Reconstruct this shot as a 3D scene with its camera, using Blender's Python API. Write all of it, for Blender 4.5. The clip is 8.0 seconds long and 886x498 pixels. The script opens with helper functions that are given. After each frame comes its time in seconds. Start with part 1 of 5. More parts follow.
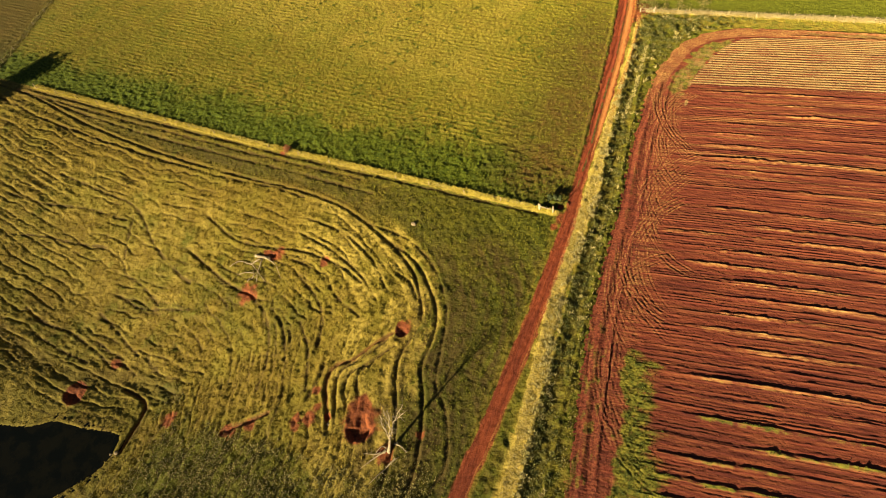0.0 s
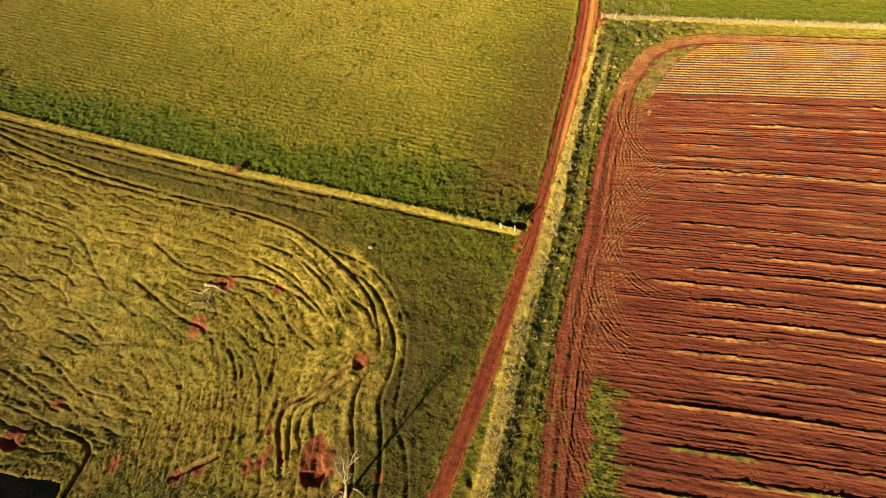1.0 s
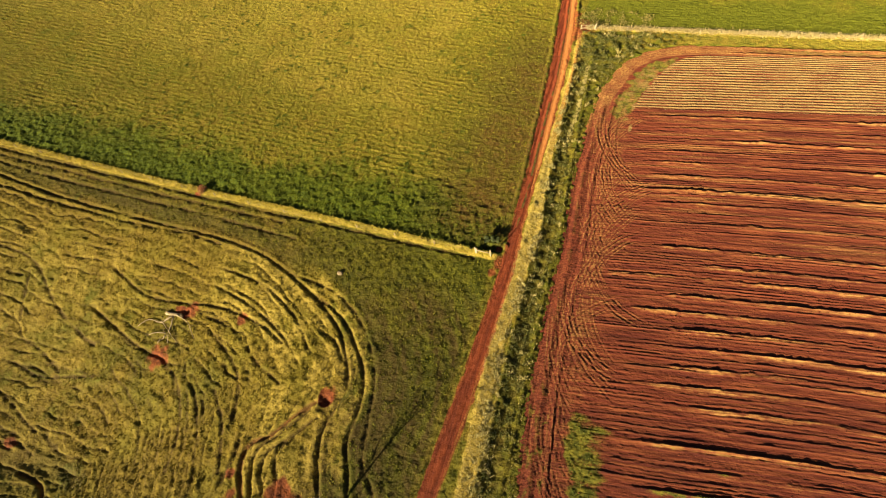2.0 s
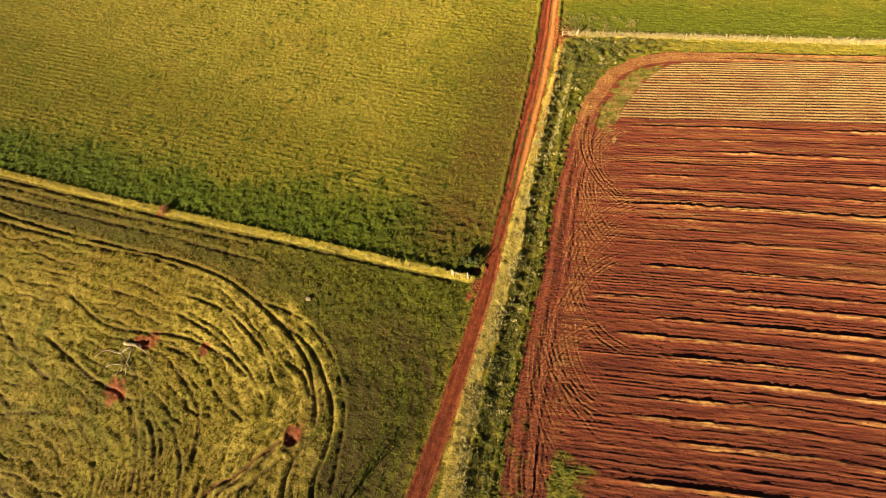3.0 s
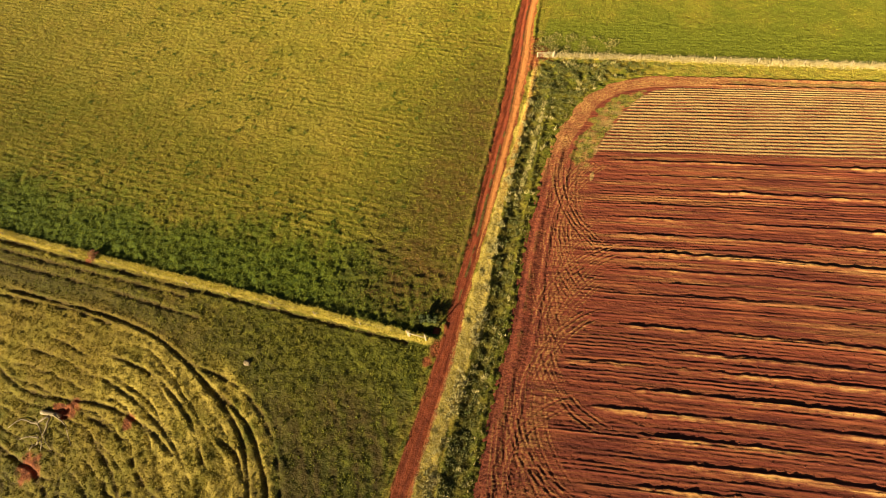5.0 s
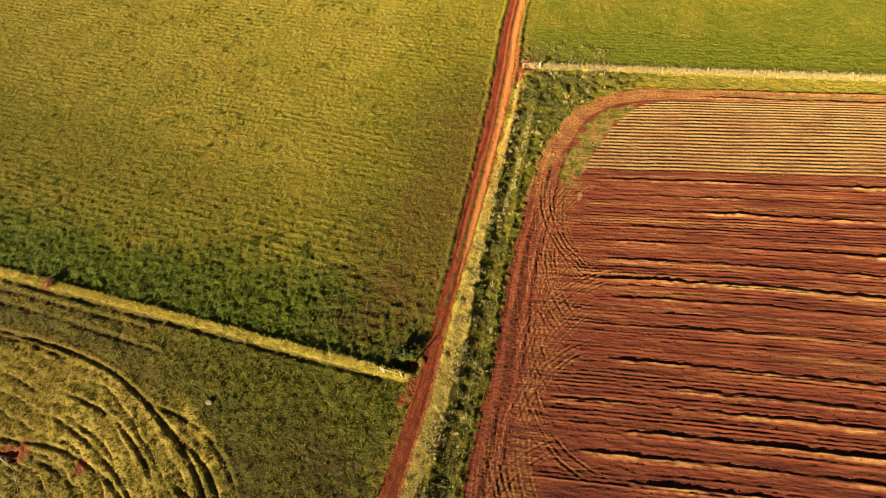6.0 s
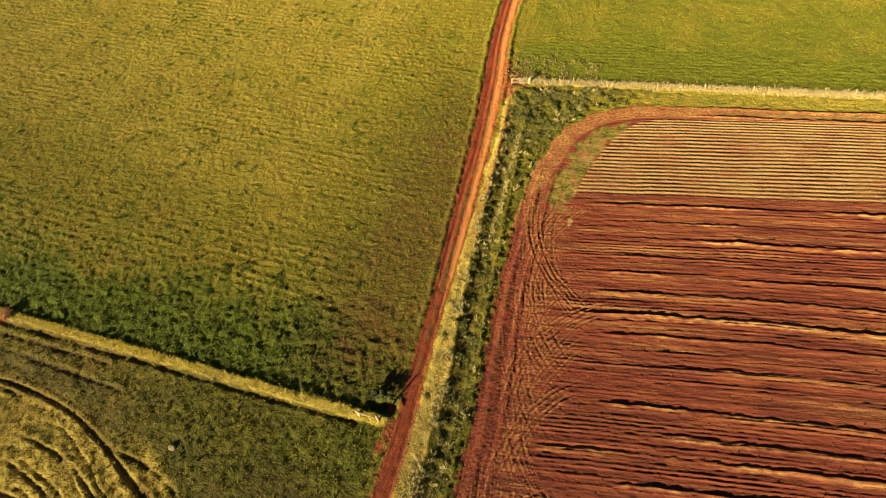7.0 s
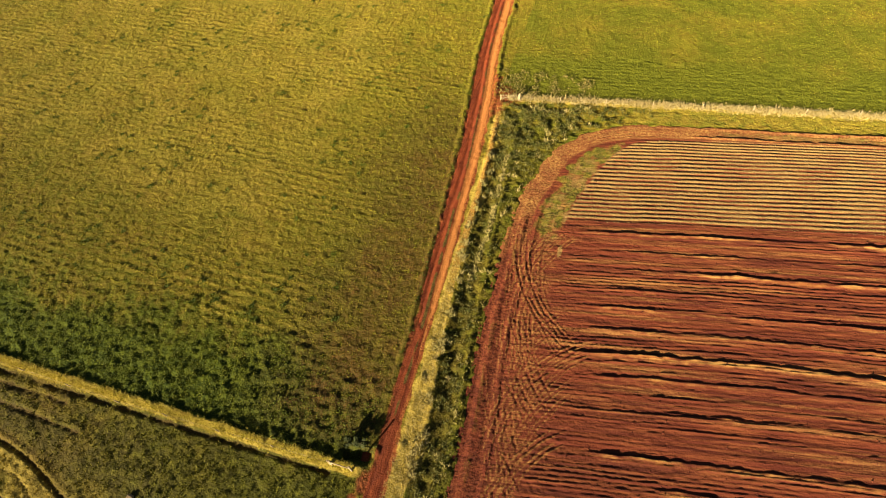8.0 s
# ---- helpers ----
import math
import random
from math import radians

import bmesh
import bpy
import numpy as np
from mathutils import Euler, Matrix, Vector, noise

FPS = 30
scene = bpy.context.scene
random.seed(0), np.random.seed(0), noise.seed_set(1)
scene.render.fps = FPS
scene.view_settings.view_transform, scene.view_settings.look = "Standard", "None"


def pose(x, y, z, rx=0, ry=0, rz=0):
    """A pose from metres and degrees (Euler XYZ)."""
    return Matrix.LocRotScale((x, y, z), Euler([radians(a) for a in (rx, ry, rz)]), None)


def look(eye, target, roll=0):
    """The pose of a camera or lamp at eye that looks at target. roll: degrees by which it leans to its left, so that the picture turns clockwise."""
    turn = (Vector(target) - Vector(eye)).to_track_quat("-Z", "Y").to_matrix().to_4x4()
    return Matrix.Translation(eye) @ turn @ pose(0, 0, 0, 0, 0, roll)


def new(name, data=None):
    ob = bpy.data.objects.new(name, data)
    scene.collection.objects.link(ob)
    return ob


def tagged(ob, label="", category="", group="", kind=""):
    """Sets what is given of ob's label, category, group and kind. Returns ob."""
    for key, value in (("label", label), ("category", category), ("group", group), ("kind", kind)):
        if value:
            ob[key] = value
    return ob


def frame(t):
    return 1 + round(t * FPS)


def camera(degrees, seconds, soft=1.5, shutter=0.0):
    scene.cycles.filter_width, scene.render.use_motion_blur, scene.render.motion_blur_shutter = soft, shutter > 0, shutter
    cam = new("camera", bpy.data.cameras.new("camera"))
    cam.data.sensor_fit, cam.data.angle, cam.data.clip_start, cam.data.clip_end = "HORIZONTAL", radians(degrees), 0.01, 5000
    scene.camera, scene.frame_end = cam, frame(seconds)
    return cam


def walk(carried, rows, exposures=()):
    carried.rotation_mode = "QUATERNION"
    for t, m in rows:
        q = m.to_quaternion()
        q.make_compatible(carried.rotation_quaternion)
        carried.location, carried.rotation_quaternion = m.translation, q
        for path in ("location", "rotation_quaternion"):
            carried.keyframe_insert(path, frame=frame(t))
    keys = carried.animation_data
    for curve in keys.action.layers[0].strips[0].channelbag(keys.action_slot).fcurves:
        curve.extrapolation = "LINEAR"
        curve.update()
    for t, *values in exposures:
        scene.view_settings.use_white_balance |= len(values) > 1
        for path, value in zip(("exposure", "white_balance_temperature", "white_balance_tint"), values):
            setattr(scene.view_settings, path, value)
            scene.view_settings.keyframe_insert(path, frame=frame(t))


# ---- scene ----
cam = camera(76.4, 8.0, soft=1.0)
PATH = [
    (0, (19.126, -76.598, 100.716), (18.472, -75.637, 99.089), -13.1),
    (0.5, (19.513, -72.384, 99.675), (18.889, -71.412, 98.042), -12.6),
    (1, (19.99, -68.061, 98.677), (19.406, -67.076, 97.037), -11.9),
    (1.5, (20.312, -63.829, 97.449), (19.747, -62.839, 95.806), -11.6),
    (1.7, (20.523, -62.231, 97.187), (19.962, -61.238, 95.544), -11.4),
    (3, (21.242, -52.302, 92.749), (20.712, -51.288, 91.109), -10.8),
    (3.5, (21.653, -48.22, 91.386), (21.133, -47.202, 89.745), -10.7),
    (4, (21.826, -44.172, 89.974), (21.314, -43.152, 88.332), -10.4),
    (4.5, (21.995, -40.016, 88.549), (21.488, -38.996, 86.906), -10.3),
    (4.7, (22.172, -38.463, 88.205), (21.662, -37.443, 86.563), -10.3),
    (6, (22.428, -28.347, 84.297), (21.937, -27.314, 82.656), -9.7),
    (6.5, (22.364, -24.502, 83.098), (21.88, -23.465, 81.458), -9.4),
    (7, (22.523, -20.423, 82.096), (22.041, -19.386, 80.455), -9.3),
    (7.5, (22.619, -16.184, 81.279), (22.14, -15.151, 79.634), -9.2),
    (8, (22.373, -12.329, 80.265), (21.904, -11.294, 78.619), -8.6),
]
walk(cam, [(t, look(eye, target, roll)) for t, eye, target, roll in PATH])

# ---- light ----
SUN_AZ, SUN_EL = 21.0, 15.0      # degrees: heading of the light from +y towards +x, height of the sun
world = bpy.data.worlds.new("sky")
scene.world = world
world.use_nodes = True
wt = world.node_tree
sky = wt.nodes.new("ShaderNodeTexSky")
sky.sky_type, sky.sun_disc = "NISHITA", False
sky.sun_elevation, sky.sun_rotation = radians(SUN_EL), radians(180 + SUN_AZ)
wt.links.new(sky.outputs[0], wt.nodes["Background"].inputs[0])
wt.nodes["Background"].inputs[1].default_value = 0.0115
sun = new("sun", bpy.data.lights.new("sun", "SUN"))
sun.data.energy, sun.data.angle, sun.data.color = 5.0, radians(0.53), (1.0, 0.82, 0.50)
sun_way = Vector((math.sin(radians(SUN_AZ)) * math.cos(radians(SUN_EL)), math.cos(radians(SUN_AZ)) * math.cos(radians(SUN_EL)), -math.sin(radians(SUN_EL))))
sun.matrix_world = look((0, 0, 60), Vector((0, 0, 60)) + sun_way)
scene.view_settings.exposure = 1.90


# ---- numbers: noise, curves, distances ----
def lattice(ix, iy, seed):
    h = (ix.astype(np.int64) * 374761393 + iy.astype(np.int64) * 668265263 + seed * 974634211) & 0xFFFFFFFF
    h = ((h ^ (h >> 13)) * 1274126177) & 0xFFFFFFFF
    return ((h ^ (h >> 16)) & 0xFFFF) / 65535.0


def vnoise(x, y, size, seed=0):
    """Smooth noise from -1 to 1, with lumps of that size."""
    x, y = np.asarray(x, float) / size, np.asarray(y, float) / size
    ix, iy = np.floor(x), np.floor(y)
    fx, fy = x - ix, y - iy
    fx, fy = fx * fx * (3 - 2 * fx), fy * fy * (3 - 2 * fy)
    a, b = lattice(ix, iy, seed), lattice(ix + 1, iy, seed)
    c, d = lattice(ix, iy + 1, seed), lattice(ix + 1, iy + 1, seed)
    return 2 * ((a * (1 - fx) + b * fx) * (1 - fy) + (c * (1 - fx) + d * fx) * fy) - 1


def fbm(x, y, size, seed=0, octaves=3):
    out, amp, total = 0, 1.0, 0.0
    for k in range(octaves):
        out = out + amp * vnoise(x + 13.7 * k, y - 7.1 * k, size / 2 ** k, seed + k)
        total += amp
        amp *= 0.55
    return out / total


def smooth(a, b, v):
    t = np.clip((v - a) / (b - a), 0, 1)
    return t * t * (3 - 2 * t)


def curve_points(pts, n=6):
    """A smooth line through a few points."""
    p = np.array(pts, float)
    p = np.vstack([2 * p[0] - p[1], p, 2 * p[-1] - p[-2]])
    out = []
    for k in range(1, len(p) - 2):
        for t in np.linspace(0, 1, n, endpoint=False):
            out.append(0.5 * (2 * p[k] + (p[k + 1] - p[k - 1]) * t + (2 * p[k - 1] - 5 * p[k] + 4 * p[k + 1] - p[k + 2]) * t * t
                              + (3 * p[k] - p[k - 1] - 3 * p[k + 1] + p[k + 2]) * t ** 3))
    return np.array(out + [p[-2]])


def line_distance(x, y, pts, reach):
    """Distance to a line of points, with its sign (right of the line: plus) and the length along it; past reach it stays at reach."""
    x, y = np.asarray(x, float), np.asarray(y, float)
    best, side, along, run = np.full(x.shape, float(reach)), np.ones(x.shape), np.zeros(x.shape), 0.0
    for (ax, ay), (bx, by) in zip(pts[:-1], pts[1:]):
        dx, dy = bx - ax, by - ay
        ln = math.hypot(dx, dy)
        near = (x > min(ax, bx) - reach) & (x < max(ax, bx) + reach) & (y > min(ay, by) - reach) & (y < max(ay, by) + reach)
        if near.any():
            px, py = x[near] - ax, y[near] - ay
            t = np.clip((px * dx + py * dy) / (ln * ln), 0, 1)
            d = np.hypot(px - t * dx, py - t * dy)
            old = best[near]
            hit = d < old
            best[near] = np.where(hit, d, old)
            side[near] = np.where(hit, np.where(px * dy - py * dx > 0, 1.0, -1.0), side[near])
            along[near] = np.where(hit, run + t * ln, along[near])
        run += ln
    return best, side, along


def grid_mesh(name, x, y, z, keep=None, only=None):
    """A sheet over a grid of points (2D arrays); keep: which points count."""
    rows, cols = x.shape
    idx = np.arange(rows * cols).reshape(rows, cols)
    quads = np.stack([idx[:-1, :-1], idx[:-1, 1:], idx[1:, 1:], idx[1:, :-1]], -1).reshape(-1, 4)
    verts = np.stack([x, y, z], -1).reshape(-1, 3)
    used = None
    if keep is not None:
        quads = quads[keep.reshape(-1)[quads].any(1)]
        if only is not None:
            quads = quads[only.reshape(-1)[quads[:, 0]]]
        used = np.unique(quads)
        remap = np.zeros(rows * cols, int)
        remap[used] = np.arange(len(used))
        verts, quads = verts[used], remap[quads]
    return mesh_from(name, verts, quads), used


def mesh_from(name, verts, faces, smooth_shade=True):
    me = bpy.data.meshes.new(name)
    n, k = faces.shape
    me.vertices.add(len(verts))
    me.vertices.foreach_set("co", np.ascontiguousarray(verts, dtype=np.float32).ravel())
    me.loops.add(n * k)
    me.loops.foreach_set("vertex_index", np.ascontiguousarray(faces, dtype=np.int32).ravel())
    me.polygons.add(n)
    me.polygons.foreach_set("loop_start", np.arange(0, n * k, k, dtype=np.int32))
    me.polygons.foreach_set("use_smooth", np.full(n, smooth_shade))
    me.update(calc_edges=True)
    return me


def give_cover(me, name, r, g, b):
    """Which plant or soil covers the ground, point by point."""
    at = me.attributes.new(name, "FLOAT_COLOR", "POINT")
    at.data.foreach_set("color", np.stack([r, g, b, np.ones_like(r)], -1).astype(np.float32).ravel())


# ---- materials ----
def rgb(c):
    return (c[0], c[1], c[2], 1.0)


class Nodes:
    def __init__(self, name, roughness=0.9, specular=0.2):
        self.mat = bpy.data.materials.new(name)
        self.mat.use_nodes = True
        self.tree = self.mat.node_tree
        self.bsdf = self.tree.nodes["Principled BSDF"]
        self.bsdf.inputs["Roughness"].default_value = roughness
        self.bsdf.inputs["Specular IOR Level"].default_value = specular
        self.bsdf.inputs["Diffuse Roughness"].default_value = 1.0
        self.pos = self.tree.nodes.new("ShaderNodeTexCoord").outputs["Object"]

    def link(self, a, b):
        self.tree.links.new(a, b)

    def noise(self, scale, detail=3.0, rough=0.6, stretch=None, turn=0.0):
        src = self.pos
        if stretch:
            mp = self.tree.nodes.new("ShaderNodeMapping")
            mp.vector_type = "TEXTURE"
            mp.inputs["Scale"].default_value = tuple(1 / v for v in stretch)
            mp.inputs["Rotation"].default_value = (0, 0, radians(turn))
            self.link(src, mp.inputs[0])
            src = mp.outputs[0]
        n = self.tree.nodes.new("ShaderNodeTexNoise")
        n.inputs["Scale"].default_value, n.inputs["Detail"].default_value, n.inputs["Roughness"].default_value = scale, detail, rough
        self.link(src, n.inputs["Vector"])
        return n.outputs["Fac"]

    def span(self, value, a, b, lo=0.0, hi=1.0):
        m = self.tree.nodes.new("ShaderNodeMapRange")
        m.interpolation_type = "SMOOTHSTEP"
        for k, v in zip(("From Min", "From Max", "To Min", "To Max"), (a, b, lo, hi)):
            m.inputs[k].default_value = v
        self.link(value, m.inputs["Value"])
        return m.outputs["Result"]

    def mix(self, fac, a, b):
        m = self.tree.nodes.new("ShaderNodeMix")
        m.data_type = "RGBA"
        for sock, v in ((m.inputs[0], fac), (m.inputs[6], a), (m.inputs[7], b)):
            if isinstance(v, (int, float)):
                sock.default_value = v
            elif isinstance(v, tuple):
                sock.default_value = rgb(v)
            else:
                self.link(v, sock)
        return m.outputs[2]

    def maths(self, op, a, b):
        m = self.tree.nodes.new("ShaderNodeMath")
        m.operation = op
        for sock, v in zip(m.inputs, (a, b)):
            if isinstance(v, (int, float)):
                sock.default_value = v
            else:
                self.link(v, sock)
        return m.outputs[0]

    def cover(self, name):
        a = self.tree.nodes.new("ShaderNodeAttribute")
        a.attribute_name = name
        s = self.tree.nodes.new("ShaderNodeSeparateColor")
        self.link(a.outputs["Color"], s.inputs[0])
        return s.outputs[0], s.outputs[1], s.outputs[2]

    def island(self):
        return self.tree.nodes.new("ShaderNodeNewGeometry").outputs["Random Per Island"]

    def each(self):
        return self.tree.nodes.new("ShaderNodeObjectInfo").outputs["Random"]

    def done(self, colour, height=None, strength=0.5, distance=0.1):
        if isinstance(colour, tuple):
            self.bsdf.inputs["Base Color"].default_value = rgb(colour)
        else:
            self.link(colour, self.bsdf.inputs["Base Color"])
        if height is not None:
            b = self.tree.nodes.new("ShaderNodeBump")
            b.inputs["Strength"].default_value, b.inputs["Distance"].default_value = strength, distance
            self.link(height, b.inputs["Height"])
            self.link(b.outputs[0], self.bsdf.inputs["Normal"])
        return self.mat


DRY, DRY2 = (0.250, 0.182, 0.018), (0.135, 0.092, 0.012)
GREEN, GREEN2 = (0.078, 0.090, 0.007), (0.125, 0.130, 0.010)
STRAW, STRAW2 = (0.46, 0.355, 0.070), (0.31, 0.235, 0.042)
RED, RED2, RED3 = (0.148, 0.031, 0.0175), (0.080, 0.0165, 0.0115), (0.27, 0.085, 0.032)


def ground_material():
    n = Nodes("pasture")
    green, soil, straw = n.cover("cover")
    dark, lush, spare = n.cover("cover_two")
    big, mid, fine = n.noise(0.09, 3), n.noise(1.1, 6, 0.68), n.noise(5.0, 4, 0.7)
    dry = n.mix(n.span(mid, 0.35, 0.68), DRY2, DRY)
    dry = n.mix(n.span(big, 0.40, 0.66, 0.0, 0.55), dry, (0.18, 0.165, 0.014))
    dry = n.mix(n.span(fine, 0.45, 0.75, 0.0, 0.5), dry, (0.34, 0.27, 0.05))
    leaf = n.mix(n.span(mid, 0.35, 0.7), GREEN, GREEN2)
    leaf = n.mix(n.span(fine, 0.5, 0.8, 0.0, 0.6), leaf, (0.165, 0.165, 0.016))
    leaf = n.mix(lush, leaf, n.mix(n.span(mid, 0.35, 0.7), (0.038, 0.060, 0.004), (0.112, 0.142, 0.006)))
    edge = n.maths("ADD", green, n.maths("MULTIPLY", n.maths("SUBTRACT", mid, 0.5), 0.9))
    col = n.mix(n.span(edge, 0.25, 0.75), dry, leaf)
    col = n.mix(n.span(n.maths("ADD", straw, n.maths("MULTIPLY", n.maths("SUBTRACT", fine, 0.5), 0.8)), 0.3, 0.7), col,
                n.mix(n.span(mid, 0.35, 0.65), STRAW2, STRAW))
    col = n.mix(n.maths("MULTIPLY", spare, 0.78), col, n.mix(n.span(mid, 0.4, 0.66), (0.042, 0.050, 0.004), n.mix(n.span(fine, 0.4, 0.6), (0.062, 0.070, 0.005), (0.17, 0.165, 0.011))))
    # dark brown, laid wherever the dark cover is set
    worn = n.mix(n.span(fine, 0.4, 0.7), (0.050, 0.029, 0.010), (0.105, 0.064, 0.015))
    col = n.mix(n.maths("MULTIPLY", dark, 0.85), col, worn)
    earth = n.mix(n.span(mid, 0.35, 0.65), (0.130, 0.034, 0.014), (0.29, 0.085, 0.025))
    col = n.mix(n.span(n.maths("ADD", soil, n.maths("MULTIPLY", n.maths("SUBTRACT", fine, 0.5), 0.9)), 0.2, 0.8), col, earth)
    h = n.maths("ADD", n.maths("MULTIPLY", n.span(n.noise(2.4, 4, 0.6), 0.3, 0.7), 0.5), n.maths("ADD", n.maths("MULTIPLY", mid, 0.8), n.maths("MULTIPLY", fine, 0.5)))
    return n.done(col, h, 0.7, 0.22)


def soil_material(name, rows=True):
    n = Nodes(name)
    green, pale, dry_lit = n.cover("cover")     # third: dry crumbled soil, plus sunlight painted on furrow faces
    long = 0.03 if rows else 0.8
    streak = n.noise(0.8, 4, 0.6, (long, 1.0, 1.0), ROW_TURN)
    comb = n.noise(3.2, 3, 0.6, (long, 1.0, 1.0), ROW_TURN)
    mid, fine = n.noise(0.7, 4, 0.6), n.noise(6.0, 3, 0.7)
    col = n.mix(n.span(streak, 0.36, 0.64), RED2, RED)
    col = n.mix(n.span(n.noise(0.12, 3), 0.42, 0.62, 0.0, 0.28), col, n.mix(n.span(comb, 0.4, 0.6), RED, RED3))
    col = n.mix(n.span(comb, 0.42, 0.68, 0.0, 0.40), col, RED3)
    col = n.mix(n.span(fine, 0.5, 0.8, 0.0, 0.25), col, RED3)
    col = n.mix(n.span(n.maths("ADD", dry_lit, n.maths("MULTIPLY", n.maths("SUBTRACT", fine, 0.5), 0.8)), 0.15, 0.95, 0.0, 0.9), col, n.mix(n.span(comb, 0.4, 0.6), (0.27, 0.105, 0.032), (0.46, 0.27, 0.088)))
    weeds = n.mix(n.span(mid, 0.35, 0.65), (0.050, 0.060, 0.007), (0.20, 0.178, 0.022))
    col = n.mix(n.span(n.maths("ADD", green, n.maths("MULTIPLY", n.maths("SUBTRACT", fine, 0.5), 0.9)), 0.3, 0.75), col, weeds)
    col = n.mix(n.span(n.maths("ADD", pale, n.maths("MULTIPLY", n.maths("SUBTRACT", fine, 0.5), 0.9)), 0.3, 0.75), col,
                n.mix(n.span(fine, 0.4, 0.6), (0.22, 0.132, 0.050), (0.34, 0.222, 0.084)))
    h = n.maths("ADD", n.maths("MULTIPLY", comb, 0.35), n.maths("ADD", n.maths("MULTIPLY", fine, 0.5), n.maths("MULTIPLY", n.noise(2.2, 3, 0.6), 0.5)))
    return n.done(col, h, 0.8, 0.2)


def plain_material(name, a, b, scale=6.0, bump=0.4, roughness=0.85, stretch=None, depth=0.03):
    n = Nodes(name, roughness)
    f, g = n.noise(scale, 4, 0.65, stretch), n.noise(scale * 0.15, 3)
    col = n.mix(n.span(f, 0.35, 0.65), a, b)
    col = n.mix(n.span(g, 0.4, 0.7, 0.0, 0.4), col, tuple(0.7 * v for v in a))
    return n.done(col, f, bump, depth)


def blade_material(name, a, b, c, patch=0.5):
    n = Nodes(name, 0.75)
    col = n.mix(n.island(), a, b)
    col = n.mix(n.span(n.noise(patch, 3), 0.40, 0.65, 0.0, 0.8), col, c)
    return n.done(col)


# ---- the lie of the land ----
ROW_TURN = 9.5                   # degrees: heading of the furrows from +x towards +y
ROAD = curve_points([(1.0, -140), (1.2, -64), (1.6, -56), (2.0, -47), (2.3, -38), (2.5, -29), (2.5, -18), (2.35, -4), (1.95, 2), (1.55, 7), (1.2, 12), (0.9, 18), (0.6, 25), (0.0, 33), (-0.7, 43), (-1.9, 58),
                     (-2.7, 66), (-3.9, 76), (-5.0, 83), (-6.0, 90), (-7.0, 101), (-7.8, 112), (-10, 135), (-40, 420)])
PALE = curve_points([(11, -140), (8.6, -57), (7.9, -49), (7.2, -40), (6.2, -31), (5.3, -22), (5.1, -10), (4.9, 0), (4.7, 10), (3.9, 18), (3.3, 26), (2.7, 35), (2.4, 45), (1.8, 60), (0.9, 70), (0.3, 76)])
DITCH = curve_points([(15, -140), (12, -55), (11, -46), (10.5, -34), (9.8, -22), (9.0, -10), (8.6, 0), (8.4, 9), (7.2, 18), (6.5, 26), (5.7, 36), (5.0, 45), (4.2, 56), (3.4, 66), (2.8, 73)])
FIELD_EDGE = curve_points([(30, -140), (17, -54), (14.8, -40), (13.0, -28), (11.9, -15), (11.2, 0), (10.9, 8), (10.0, 18), (9.3, 27), (9.1, 43), (9.4, 52), (11, 58), (13, 64.5),
                           (16, 69), (20.9, 72.9), (29, 75.9), (45.5, 78.4), (71.4, 82), (170, 98)])
STUBBLE_EDGE = curve_points([(18.2, 42), (18.7, 50), (20.4, 56.2), (22.5, 62.3), (25.8, 68.2), (30.7, 71.6), (45.5, 74.6), (71, 78.7), (170, 95)])
LOOP = curve_points([(-260, 2), (-187, -3), (-171, -4.0), (-143, -8.5), (-118, -10.7), (-98, -11), (-79, -10.9), (-66, -10.8), (-55.3, -11.6), (-47.8, -13.2), (-39.9, -16.2), (-32.2, -19.7),
                     (-25.8, -24), (-22, -28.7), (-19.2, -33.4), (-18.9, -37.3), (-19.9, -41.5), (-19.1, -46.3), (-16, -52.4), (-13, -60), (-12, -75), (-14, -110)])


def pale_half(y):
    """Half the width of the straw verge between the road and the ditch."""
    return np.interp(y, (-60, -36, -20, 0, 10, 18, 26, 36, 60, 78), (1.4, 1.5, 1.35, 1.5, 1.7, 1.2, 1.0, 0.8, 0.65, 0.55))


def road_half(y):
    return np.interp(y, (-140, -50, -36, -20, 0, 8, 20, 35, 45, 60, 77, 100), (1.7, 1.55, 1.58, 1.5, 1.35, 1.2, 1.25, 1.65, 1.8, 2.1, 2.3, 2.1))


RUTS = []                        # worn tracks, little gullies and steps in the slope: line, depth, half width


def rut(depth, half, *pts):
    RUTS.append((curve_points(pts), depth, half))


RUTS.append((LOOP, 0.42, 0.38))
rut(0.30, 0.34, (-190, -7), (-176, -8.3), (-160, -10.9), (-139.3, -12), (-123.5, -12.5), (-106.8, -12.6), (-88.3, -12.4), (-73.7, -11.6), (-62.2, -12.2))
rut(0.42, 0.36, (-35, -17.9), (-32.2, -19.0), (-25.2, -22.3), (-20.4, -26.8), (-16.8, -31.3), (-15, -37.4), (-14.7, -43.6), (-12, -48.7), (-9.6, -54.6), (-8, -60.4), (-7.5, -66.2), (-8, -85))
rut(0.24, 0.32, (-41.3, -15.2), (-30.3, -16.8), (-22.1, -21.4), (-16.9, -27.2), (-14.3, -31.9), (-12.4, -39.1), (-10.6, -45.8), (-7.3, -49.3), (-4.6, -53.8), (-2.8, -59.3), (-3.6, -64.7), (-4, -80))
rut(0.45, 0.42, (-27, -61.4), (-28.4, -58.6), (-32.1, -53.0), (-32.5, -49.1), (-29.4, -46.6), (-26.4, -42.3), (-23.6, -38.8))
rut(0.40, 0.36, (-25.6, -59.8), (-29.7, -53.3), (-30.3, -49.1), (-27.3, -45.3), (-23.9, -40.2))
